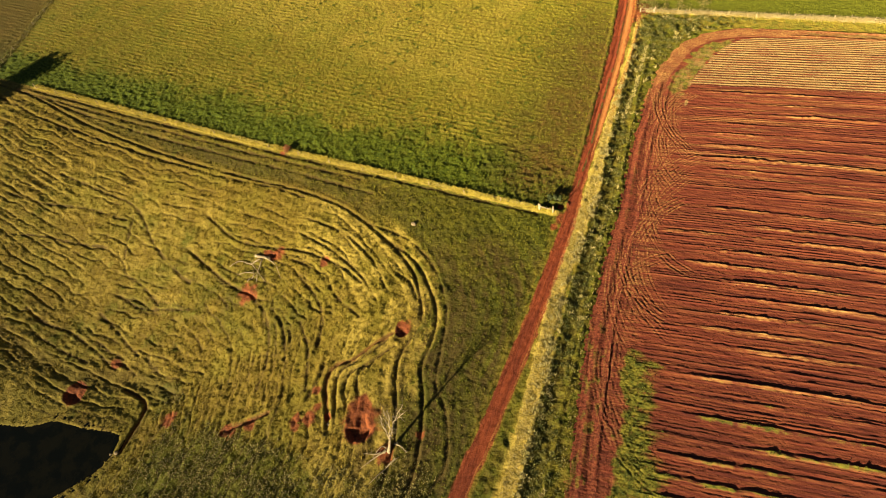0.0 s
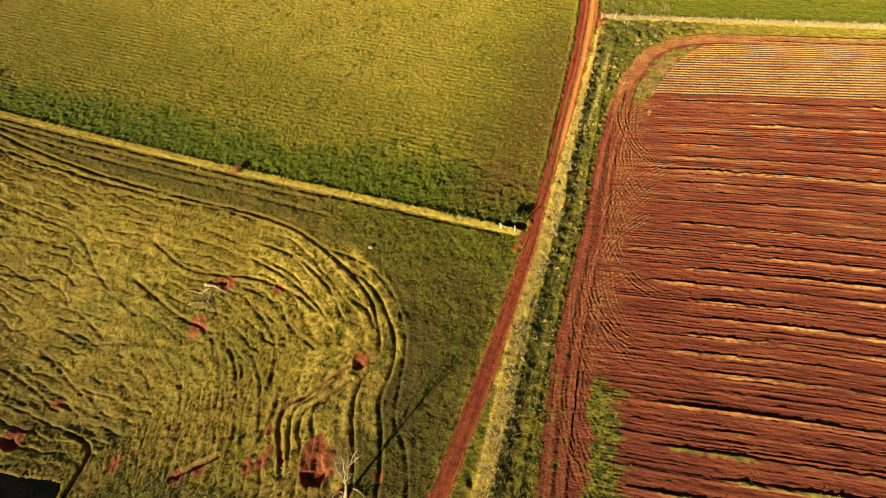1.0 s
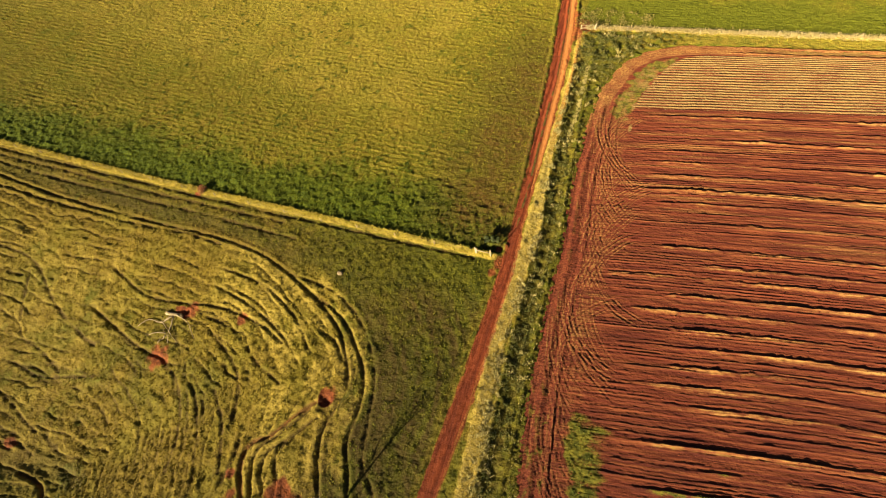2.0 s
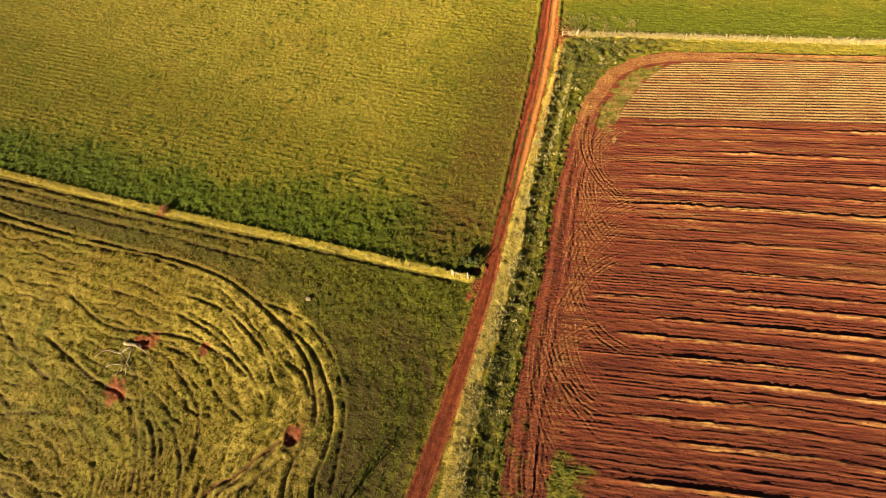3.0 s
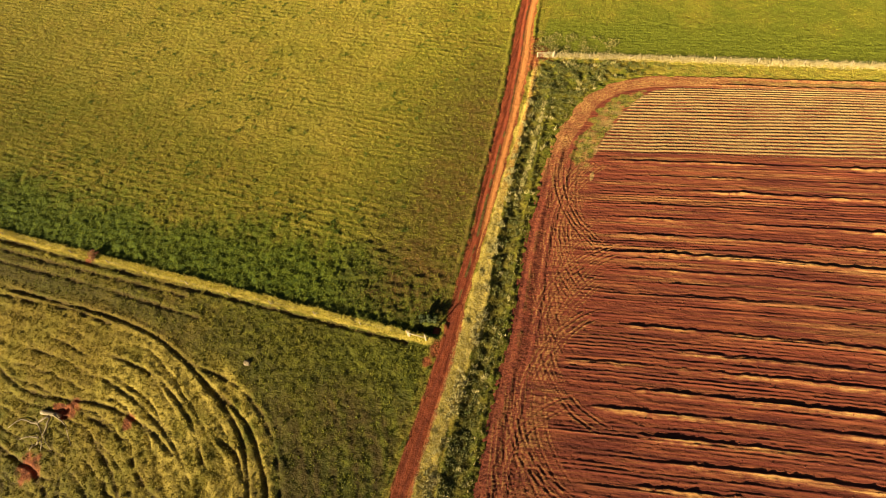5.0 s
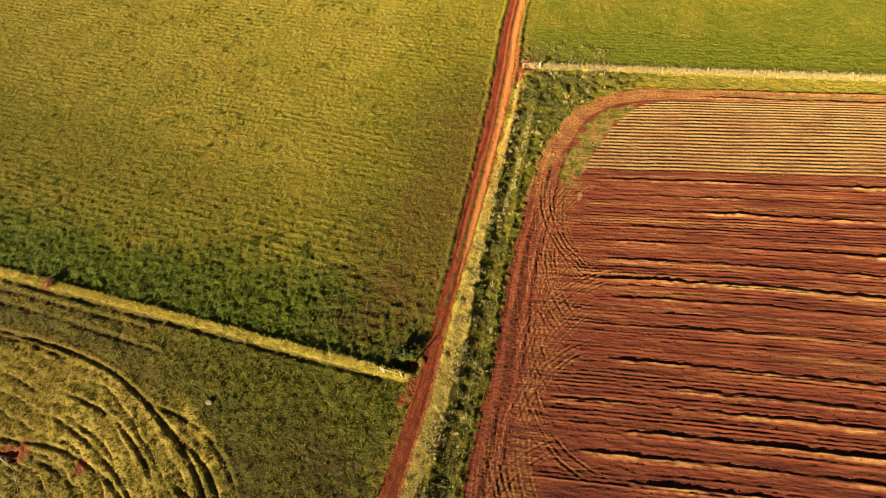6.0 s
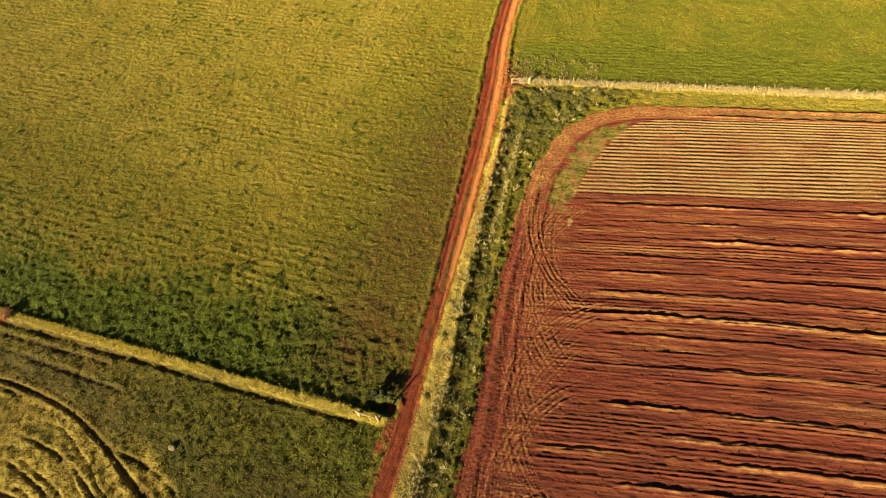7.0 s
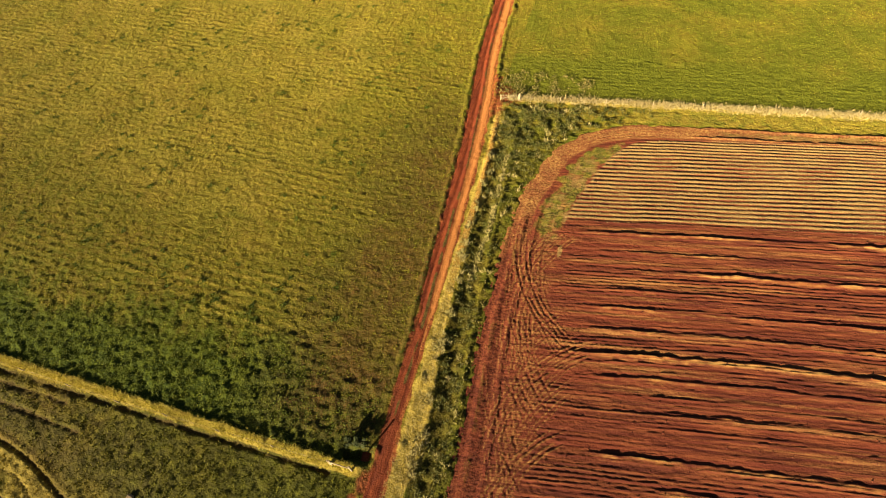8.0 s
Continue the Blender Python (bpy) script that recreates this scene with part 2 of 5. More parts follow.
rut(0.40, 0.36, (-25.6, -55.6), (-27.8, -52.7), (-28.2, -49.1), (-25.6, -46.1), (-22.0, -41.2))
rut(0.30, 0.36, (-23.0, -53.6), (-25.1, -51.9), (-26.4, -48.6), (-24.7, -45.6))
rut(0.30, 0.36, (-35.5, -60), (-34.4, -54), (-35.0, -49.0))
rut(0.20, 0.40, (-180, -2.6), (-150, -5.4), (-120, -6.4), (-95, -6.2), (-70, -6.0), (-45, -7))
rut(0.24, 0.36, (-172, -1.9), (-130, -2.0), (-90, -1.7), (-50, -1.9), (-5, -1.6))
rut(0.18, 0.40, (-172, -3.4), (-140, -3.9), (-110, -3.8), (-80, -3.6), (-50, -3.6))
rut(0.40, 0.40, (-88, -33.1), (-81.3, -35), (-72.1, -37.8), (-64, -38.8), (-61.5, -39.8))
rut(0.15, 0.34, (-61.5, -39.8), (-56, -42.7), (-50.5, -49.7), (-47.9, -58.2))
rut(0.60, 0.50, (-50.5, -68.5), (-45.5, -64.5), (-42, -61.8))
rut(0.60, 0.42, (-83.9, -68.5), (-79, -68.6), (-75.5, -69.9), (-74.2, -74.8), (-73.6, -80.2))
rut(0.34, 0.30, (-88.4, -23.1), (-76.6, -27), (-70.8, -27.5), (-64, -26.9), (-54.1, -25.8), (-43.5, -27.2), (-35.9, -29.8))
rut(0.24, 0.36, (-121.3, -61.2), (-114.6, -62.7), (-107.2, -62.1), (-102, -62.7), (-97.3, -63.6), (-92.5, -64.5), (-88.8, -63.7), (-83.5, -64.7))
rut(0.24, 0.34, (-102.5, -55.2), (-96.3, -57), (-90.5, -59.2), (-86, -60.5))
rut(0.18, 0.30, (-99, -61.3), (-94.2, -62.2), (-90.6, -62.5))
rut(0.16, 0.32, (-115, -66.1), (-105.3, -66.7), (-97.3, -66.7))
rut(0.18, 0.32, (-100.3, -49.6), (-92.2, -50.2), (-84.6, -48), (-79.1, -46.4))
rut(0.2, 0.32, (-108.1, -30.3), (-102.8, -42.9), (-95.2, -45.3), (-88.2, -48))
rut(0.20, 0.36, (-137.4, -25.9), (-122.3, -26.6), (-111, -27.1), (-105, -29.6), (-98, -34.8), (-88.1, -39.1), (-82.7, -40.5))
rut(0.16, 0.30, (-138.8, -46.4), (-129.8, -43.5), (-120, -42), (-110.9, -39.8))
rut(0.18, 0.32, (-149.1, -36.3), (-136.6, -35.6), (-123.4, -32.6), (-109.2, -31.5))
rut(0.36, 0.28, (-59.8, -17.4), (-48.1, -18.7), (-40.1, -21.8), (-34, -25.5), (-30.1, -29.6))
rut(0.36, 0.28, (-59.3, -21.3), (-46.7, -24.2), (-36.6, -28.5), (-30.7, -32.7))
rut(0.30, 0.26, (-59.8, -27.9), (-48.4, -29.8), (-39.2, -34.9), (-32.6, -37.3))
rut(0.30, 0.34, (-30.2, -25.3), (-25.2, -26.8), (-21.9, -30.1))
rut(0.22, 0.34, (-38.4, -46.8), (-41.2, -39.5), (-46.2, -35.1), (-54.4, -31.1))
rut(0.22, 0.34, (-44.5, -51), (-49.8, -44.2), (-55.6, -40.6))
rut(0.20, 0.34, (-36.2, -55.2), (-40.4, -47.3), (-46.1, -42))
rut(0.75, 0.75, (-3.2, 1.4), (-1.6, 1.7), (-0.4, 2.0))
PITS = [  # place, half length, half width, heading, depth
    (-20.9, -58.4, 4.8, 2.7, 24, 0.95), (-94.6, -74.6, 3.0, 2.2, 0, 0.8), (-21.6, -37.9, 1.9, 1.3, 30, 0.6), (-62.2, -28.9, 2.4, 1.1, 80, 0.8),
    (-28.0, -58.6, 1.0, 0.7, 60, 0.5),
]
BARE = [  # place and radius of bare red patches
    (-64.2, -38.8, 3.0), (-61.0, -27.6, 2.2), (-47.8, -26.9, 1.8), (-90.3, -63.8, 1.8), (-66.9, -70.1, 2.0), (-34.3, -61.6, 1.8), (-32.2, -60.2, 1.9), (-33.6, -54.4, 1.2),
    (-21.8, -56.6, 4.2), (-94.8, -74.4, 3.0), (-21.4, -37.0, 1.7), (-14.2, -61.0, 2.0), (-49, -68, 2.2), (-45, -65, 1.6),
    (-75.5, -1.0, 1.3), (-9.3, -55.5, 1.0), (0.6, -1.5, 1.7), (-0.6, -4.0, 1.0), (1.4, 78, 3.2), (-0.6, 75, 2.4), (-31.5, -57.5, 1.2), (-0.4, 80, 2.4), (-1.6, 72, 1.6), (-2.0, 83, 1.6),
]


def basin(x, y):
    """The broad hollow to the south-west."""
    return -16.0 * np.exp(-(((x + 82.8) / np.where(x > -82.8, 30.4, 46.0)) ** 2 + ((y + 68.4) / np.where(y > -68.4, 30.4, 160.0)) ** 2) / 2)


DAM_LEVEL = -15.0
DAM_SHORE = [(-106.6, -86.2), (-99.4, -83.8), (-93.5, -80.4), (-85.8, -79.0), (-77.8, -77.1), (-75.5, -78.0), (-74.8, -82.0), (-75.8, -86.0), (-79.2, -91.0), (-83.6, -96.6), (-89.4, -102.0),
             (-100, -108), (-112, -104), (-116, -95)]
DAM = curve_points(DAM_SHORE + DAM_SHORE[:1], 5)


def pond_distance(x, y):
    """Distance to the shore of the dam, minus inside."""
    d = np.full(x.shape, 12.0)
    near = (x > -150) & (x < -62) & (y > -125) & (y < -62)
    px, py = x[near], y[near]
    inside = np.zeros(px.shape, bool)
    for (ax, ay), (bx, by) in zip(DAM[:-1], DAM[1:]):
        if ay != by:
            inside ^= ((ay > py) != (by > py)) & (px < (bx - ax) * (py - ay) / (by - ay) + ax)
    d[near] = line_distance(px, py, DAM, 12)[0] * np.where(inside, -1, 1)
    return d


def lie(x, y):
    """Height of the ground and what covers it."""
    x, y = np.asarray(x, float), np.asarray(y, float)
    z = basin(x, y)
    road, _, _ = line_distance(x, y, ROAD, 6)
    pale = line_distance(x, y, PALE, 6)[0] - pale_half(y)      # past the edge of the straw: plus
    ditch, _, _ = line_distance(x, y, DITCH, 8)
    loop, lside, lalong = line_distance(x, y, LOOP, 70)
    field = line_distance(x, y, FIELD_EDGE, 10)[0] * np.where((x > np.interp(y, FIELD_EDGE[:, 1], FIELD_EDGE[:, 0])) & (y < 98), 1.0, -1.0)
    fence = y + 0.9
    west = smooth(0.5, -1.5, x - 0.0)
    south = smooth(0.6, -0.4, fence + 0.3 * vnoise(x, y, 2.5, 5)) * west
    north = smooth(-0.2, 0.9, fence) * west
    patchy = fbm(x, y, 9.0, 3)
    # rough tussock pasture, heaped along the lines of the slope
    hump = 0.45 * fbm(x, y, 1.3, 11, 3) + 0.75 * fbm(loop, lalong * 0.30, 0.9, 16, 2)
    inside = south * np.where(lside > 0, 1.0, 0.0)
    phase = loop / 2.9 + 0.9 * fbm(x, y, 16.0, 21, 2) + 0.16 * vnoise(x, y, 2.4, 22)
    calm = 1 - 0.6 * smooth(-72, -92, x) * smooth(-25, -45, y)
    wave = np.abs(((phase) % 1.0) - 0.5) * 2
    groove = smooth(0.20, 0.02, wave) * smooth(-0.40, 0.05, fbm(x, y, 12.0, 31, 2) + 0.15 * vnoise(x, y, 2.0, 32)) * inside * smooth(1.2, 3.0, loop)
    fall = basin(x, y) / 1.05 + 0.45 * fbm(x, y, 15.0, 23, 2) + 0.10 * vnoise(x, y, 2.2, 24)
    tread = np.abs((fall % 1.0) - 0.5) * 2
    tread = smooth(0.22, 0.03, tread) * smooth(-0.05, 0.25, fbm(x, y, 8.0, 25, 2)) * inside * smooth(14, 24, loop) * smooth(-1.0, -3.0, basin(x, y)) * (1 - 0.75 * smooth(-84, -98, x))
    tidy = 1 - 0.55 * south * np.where(lside < 0, 1.0, 0.0) - 0.35 * inside * smooth(22, 12, loop)
    z = z + south * tidy * (0.45 + 0.55 * calm) * (0.25 * hump + 0.15 * vnoise(x, y, 0.75, 12)) - 0.38 * groove - 0.18 * tread + calm * (0.07 * inside * np.sin(phase * 6.283) + 0.22 * south * fbm(x * 0.6, y, 4.5, 13))
    # the farm dam in the bottom of the hollow
    shore = pond_distance(x, y)
    z = DAM_LEVEL + 0.12 + (z - DAM_LEVEL - 0.12) * smooth(-1.0, 9.0, shore) + 0.12 * smooth(-1, 0.6, shore) * vnoise(x, y, 0.8, 15) * smooth(3, 1, shore)
    z = z - 1.2 * smooth(0.1, -2.0, shore)
    # sown paddock to the north, with faint drill rows
    drill = np.sin(6.283 * (y + 0.04 * x + 0.22 * vnoise(x, y, 14, 41)) / 1.5 + 0.5 * vnoise(x, y, 1.8, 45))
    sown = smooth(-0.35, 0.35, fbm(x * 0.4, y, 11, 43)) * smooth(3, 14, y) * smooth(-6, -24, x)
    z = z + north * (0.07 * fbm(x, y, 1.1, 42) + 0.030 * drill * (0.25 + 0.75 * sown) + 0.085 * vnoise(x, y, 0.62, 44))
    lush_band = north * smooth(31, -1, y + 4 * fbm(x, y, 9, 51) + 4 * fbm(x, y, 2.2, 53) - 3 * smooth(-60, -20, x) + 5 * smooth(-14, -2, x))
    z = z + lush_band * (0.26 * fbm(x, y, 1.2, 52) + 0.17 * vnoise(x, y, 0.7, 29) + 0.05)
    east = 1 - west
    past = road - road_half(y)
    rough_verge = east * smooth(0.1, 0.7, past)
    z = z + rough_verge * (0.10 + 0.16 * smooth(0.2, 1.0, pale) * smooth(78, 73, y)) * fbm(x, y, 1.0, 61) + east * smooth(0.5, 3, y - (78.6 + 0.125 * x)) * smooth(160, 120, y) * (0.07 * fbm(x, y, 1.5, 60) + 0.025 * np.sin(6.283 * (y - 0.125 * x) / 1.1))
    on_ditch = smooth(74, 66, y)
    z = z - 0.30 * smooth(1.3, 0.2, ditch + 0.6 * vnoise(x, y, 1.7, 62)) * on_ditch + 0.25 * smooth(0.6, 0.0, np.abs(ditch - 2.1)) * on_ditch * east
    z = z + (0.16 + 0.05 * vnoise(x, y, 1.4, 68) + 0.22 * smooth(-1.5, -0.3, pale) * smooth(0.0, 0.6, vnoise(x, y, 1.5, 27)) * smooth(40, 25, y)) * smooth(0.3, -0.5, pale) * smooth(78, 75, y)
    along_fence = west * smooth(-176, -172, x)
    bank = smooth(-0.5, 0.0, fence + 0.12 * vnoise(x, y, 1.0, 66)) * smooth(1.5, 1.15, fence + 0.15 * vnoise(x, y, 0.8, 63)) * along_fence
    z = z + 0.40 * np.clip((fence + 0.4) / 1.6, 0, 1) * bank * (1 + 0.2 * vnoise(x, y, 0.8, 63))
    z = z + 0.30 * smooth(0.7, 0.0, np.abs(past - 0.6 + 0.25 * vnoise(x, y, 1.2, 67))) * west
    # dark cover follows the grooves and treads, and the ruts further down
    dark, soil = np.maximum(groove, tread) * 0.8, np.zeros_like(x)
    # ditch bed coloured darker, standing in for the shadow lying in it
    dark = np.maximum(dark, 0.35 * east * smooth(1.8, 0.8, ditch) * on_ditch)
    for pts, depth, half in RUTS:
        d, sd, al = line_distance(x, y, pts, 3.0)
        d = d + (0.10 + 0.18 * (depth < 0.33)) * vnoise(x, y, 1.3, 71)
        part_of = smooth(-1.1, -0.45, vnoise(al, al * 0 + depth * 97, 7.0, 72))
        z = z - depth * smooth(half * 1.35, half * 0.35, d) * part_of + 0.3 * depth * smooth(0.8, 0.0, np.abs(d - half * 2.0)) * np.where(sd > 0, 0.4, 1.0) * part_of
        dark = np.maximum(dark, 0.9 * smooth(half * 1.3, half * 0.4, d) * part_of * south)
        soil = np.maximum(soil, (0.45 if depth >= 0.45 else 0.22) * smooth(half * 2.2, half * 0.6, d) * part_of * south)
    for px, py, a, b, turn, depth in PITS:
        c, s = math.cos(radians(turn)), math.sin(radians(turn))
        near = np.hypot(x - px, y - py) < 9
        u, v = (x[near] - px) * -s + (y[near] - py) * c, (x[near] - px) * c + (y[near] - py) * s
        ragged = 0.11 * vnoise(x[near], y[near], 1.2, 81)
        skew = np.where(u < 0, 1.7, 0.85)
        r = np.hypot(u / a * skew, v / b) + ragged
        z[near] -= depth * np.where(u < 0, smooth(1.05, 0.6, r), smooth(0.75, 0.0, r))
        z[near] += 0.12 * smooth(0.35, 0.0, np.abs(r - 1.15))
        heap = np.exp(-((u - 0.55 * a) / (0.42 * a)) ** 2 - (v / (0.85 * b)) ** 2)
        z[near] += 0.2 * depth * heap
        soil[near] = np.maximum(soil[near], np.maximum(smooth(1.35, 0.9, r), smooth(0.25, 0.5, heap + 0.5 * ragged)))
    for px, py, r in BARE:
        near = np.hypot(x - px, y - py) < 2.6 * r
        d = np.hypot((x[near] - px), (y[near] - py)) / (1.25 * r) + 0.5 * fbm(x[near], y[near], 1.4, 91)
        soil[near] = np.maximum(soil[near], 0.8 * smooth(1.1, 0.3, d))
    # a broad darker band, slightly sunk, through the hollow
    worn, _, _ = line_distance(x, y, DARK_WAY, 6)
    dark = np.maximum(dark, 0.42 * smooth(3.6, 1.0, worn + 0.9 * patchy))
    z = z - 0.22 * smooth(2.8, 0.5, worn + 0.6 * patchy)
    outer = np.where(lside < 0, 1.0, 0.0) * south * smooth(6.0, 3.6, loop + 0.5 * vnoise(x, y, 1.2, 74)) * smooth(-44, -34, x) * smooth(-56, -48, y)
    side = np.where(lside < 0, 1.0, 0.0) * south * (1 - outer)
    dark = np.maximum(dark, side * smooth(-40, -24, x) * smooth(-10, -22, y) * smooth(1.5, 3, loop) * np.clip(0.22 + 0.7 * vnoise(loop, lalong * 0.07, 1.5, 69) + 0.3 * fbm(x, y, 2.0, 70), 0, 0.9))
    dark = np.maximum(dark, side * smooth(15, 3, loop + 3 * patchy) * smooth(-75, -45, x) * (0.28 + 0.3 * fbm(x, y, 2.0, 58)))
    dark = np.maximum(dark, side * smooth(20, 2, loop + 4 * patchy) * (0.06 + 0.75 * vnoise(loop, lalong * 0.07, 1.2, 35) + 0.3 * fbm(x, y, 3.0, 57)))
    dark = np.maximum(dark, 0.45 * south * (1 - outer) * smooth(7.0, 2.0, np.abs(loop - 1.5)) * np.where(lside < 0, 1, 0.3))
    green = 0.22 + 0.38 * patchy * south - 0.12 * inside
    green = green + 0.22 * south * smooth(-24, -3, x) + 0.16 * south * np.where(lside < 0, 1, 0) * smooth(-50, -20, x) + 0.14 * south * fbm(x, y, 2.5, 33) - 0.22 * inside * smooth(26, 8, loop) + inside * smooth(-48, -70, x) * (0.14 + 0.3 * fbm(x, y, 5.0, 55))
    green = np.where(north > 0.5, 0.46 - 0.08 * drill * sown + 0.12 * fbm(x, y, 4.5, 46) + 0.12 * smooth(0.5, 0.8, vnoise(x, y, 1.9, 48)), green)
    green = green + 0.25 * smooth(0.35, 0.6, fbm(x, y, 6.0, 34)) * south
    green = np.maximum(green, lush_band + 0.22 * fbm(x, y, 1.8, 54) * lush_band)
    low_weeds = smooth(-78, -62, x) * smooth(-58, -74, y + 6 * patchy + 4 * fbm(x, y, 2.5, 36) - 0.14 * (x + 40)) * south
    green = np.maximum(green, 0.62 * low_weeds)
    verge_green = rough_verge * smooth(95, 90, y) * (0.40 + 0.55 * fbm(x, y, 1.3, 37))
    weed_corner = east * smooth(58, 66, y) * smooth(77.5, 76, y - 0.125 * x) * smooth(-0.3, -1.2, field) * smooth(34, 20, x)
    z = z + weed_corner * 0.34 * fbm(x, y, 1.7, 56)
    green = np.maximum(green, verge_green)
    beyond = smooth(-0.5, 0.8, y - (78.6 + 0.125 * x)) * east
    green = np.where(beyond > 0.5, 0.58 + 0.25 * fbm(x, y, 7, 47) + 0.3 * smooth(16, 2, y - (79 + 0.125 * x)), green)
    brown = np.clip(north * smooth(-30, -8, x + 3 * patchy) * smooth(-5, 8, y + 3 * patchy) * smooth(95, 55, y) * (0.9 + 0.4 * fbm(x, y, 2.6, 49)), 0, 1)
    dark = np.maximum(dark, brown * np.clip(0.62 + 0.5 * fbm(x, y, 1.1, 30), 0, 0.9))
    soil = np.maximum(soil, 0.34 * brown)
    dark = np.maximum(dark, 0.75 * smooth(0, -2, x + 197 + 0.36 * (y - 4)) * north)
    straw = 0.95 * smooth(0.35, -0.35, pale + 0.4 * vnoise(x, y, 1.1, 64)) * smooth(79, 76, y)
    straw = np.maximum(straw, 0.75 * smooth(1.0, 0.3, np.abs(pale - 0.4)) * smooth(-0.5, 0.3, vnoise(x, y, 2.2, 65)) * east * smooth(76, 70, y))
    straw = np.maximum(straw, 0.42 * north * smooth(8, 40, y + 0.15 * (x + 40)) * smooth(-2, -40, x) * (1 + 0.2 * fbm(x, y, 5.0, 59)))
    straw = np.maximum(straw, 0.97 * bank)
    straw = np.maximum(straw, 0.46 * north * smooth(-0.2, 0.8, drill) * sown * smooth(-0.6, 0.3, vnoise(x * 0.3, y, 1.5, 50)))
    straw = np.maximum(straw, 0.62 * inside * smooth(26, 10, loop) * smooth(-76, -50, x) * smooth(-0.9, 0.2, fbm(x, y, 2.6, 38)))
    straw = np.maximum(straw, east * 0.42 * smooth(14, 30, x) * smooth(2.0, -0.5, y - (77.8 + 0.125 * x)) * smooth(-0.5, -4.0, field - 3.0) * smooth(70, 74, y))
    straw = np.maximum(straw, 0.48 * south * smooth(-62, -84, x) * smooth(-12, -22, y) * smooth(-0.7, 0.3, fbm(x, y, 2.4, 28)))
    straw = np.maximum(straw, 0.62 * outer * smooth(-0.8, 0.2, fbm(x, y, 2.2, 38)))
    strip = smooth(1.3, 0.6, np.abs(y - (77.8 + 0.125 * x))) * smooth(1.5, 4, x)
    straw = np.maximum(straw, 0.9 * strip)
    soil = np.maximum(soil, (0.30 + 0.24 * smooth(20, 45, y)) * smooth(0.3, -0.3, pale) * smooth(79, 76, y))
    soil = np.maximum(soil, smooth(0.35, -0.1, past + 0.3 * vnoise(x, y, 1.5, 66)))
    close = smooth(-225, -180, x) * smooth(100, 80, x) * smooth(-130, -105, y) * smooth(150, 130, y)
    bits = np.random.default_rng(7).random(x.shape) - 0.5
    tall = south * (0.19 - 0.06 * dark) + north * (0.15 + 0.08 * lush_band) + east * (0.2 - 0.04 * beyond) - 0.1 * soil
    z = z + bits * np.clip(tall, 0.03, 1) * close
    under = smooth(0.5, 1.3, field) * smooth(150, 140, x)
    z = z - 0.5 * under - 0.35 * smooth(-0.4, -0.9, past)
    olive = np.clip((1 - outer) * np.where(lside < 0, 1.0, 0.0) * smooth(0.5, 3.0 + 9.0 * smooth(-36, -48, y), loop) * south * (1.05 + 0.5 * fbm(x, y, 2.2, 39) + 0.4 * fbm(x, y, 9, 40) - 0.5 * smooth(-9, -2, y) * smooth(-30, -50, x) - 0.7 * smooth(-90, -150, x)), 0, 1)
    olive = np.maximum(olive, np.clip(inside * smooth(15, 27, loop + 3 * patchy) * smooth(-90, -70, x) * smooth(-54, -42, y) * (0.38 + 0.9 * fbm(x, y, 4.0, 68)), 0, 0.8))
    by_road = south * smooth(-30, -12, x + 3 * patchy) * smooth(-6, -16, y)
    dark = np.maximum(dark, by_road * np.clip(0.50 + 0.6 * vnoise(loop, lalong * 0.12, 0.9, 73) + 0.5 * fbm(x, y, 0.9, 26), 0, 0.9))
    olive = np.maximum(olive, 0.75 * rough_verge * smooth(0.2, 0.9, pale) * smooth(78, 74, y) * smooth(22, 12, x))
    olive = np.maximum(olive, 0.7 * brown) * (1 - bank)
    dark = dark * (1 - 0.9 * bank)
    return z, np.clip(green, 0, 1), np.clip(soil, 0, 1), np.clip(straw, 0, 1), np.clip(dark, 0, 1), np.clip(lush_band * 1.3 - 0.2, 0, 1), olive


DARK_WAY = curve_points([(-150, -64), (-118, -69.8), (-108, -71), (-99, -71), (-88, -68.2), (-76, -64.8), (-70, -65.4)])


def ramp(start, step, grow, end):
    out, s = [start], step
    while abs(out[-1]) < abs(end):
        out.append(out[-1] + s * (1 if end > start else -1))
        s *= grow
    return out[1:]


gx = np.array(sorted(ramp(-215, 1.5, 1.35, -2500)) + list(np.arange(-215, -150, 0.6)) + list(np.arange(-150, -95, 0.4)) + list(np.arange(-95, 14, 0.3)) + list(np.arange(14, 90, 0.5)) + ramp(90, 1.5, 1.35, 2500))
gy = np.array(sorted(ramp(-104, 1.0, 1.35, -2500)) + list(np.arange(-104, 95, 0.3)) + list(np.arange(95, 140, 0.5)) + ramp(140, 1.0, 1.35, 2500))
X, Y = np.meshgrid(gx, gy)
Z, c_green, c_soil, c_straw, c_dark, c_lush, c_olive = [v.reshape(X.shape) for v in lie(X.ravel(), Y.ravel())]
me, _ = grid_mesh("ground", X, Y, Z)
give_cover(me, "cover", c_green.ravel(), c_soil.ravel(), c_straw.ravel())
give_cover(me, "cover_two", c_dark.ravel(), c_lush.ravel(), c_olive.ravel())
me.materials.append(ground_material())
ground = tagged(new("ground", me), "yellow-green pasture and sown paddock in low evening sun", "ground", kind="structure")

# ---- water of the dam ----
n = Nodes("still_water", 0.06, 0.3)
n.bsdf.inputs["IOR"].default_value = 1.33
water_mat = n.done(n.mix(n.span(n.noise(0.25, 3), 0.4, 0.6), (0.004, 0.005, 0.004), (0.008, 0.008, 0.005)), n.noise(2.5, 2, 0.5, (1, 0.4, 1)), 0.05, 0.02)
me = bpy.data.meshes.new("water")
bm = bmesh.new()
mid = Vector((DAM[:-1, 0].mean(), DAM[:-1, 1].mean(), DAM_LEVEL))
rim_verts = []
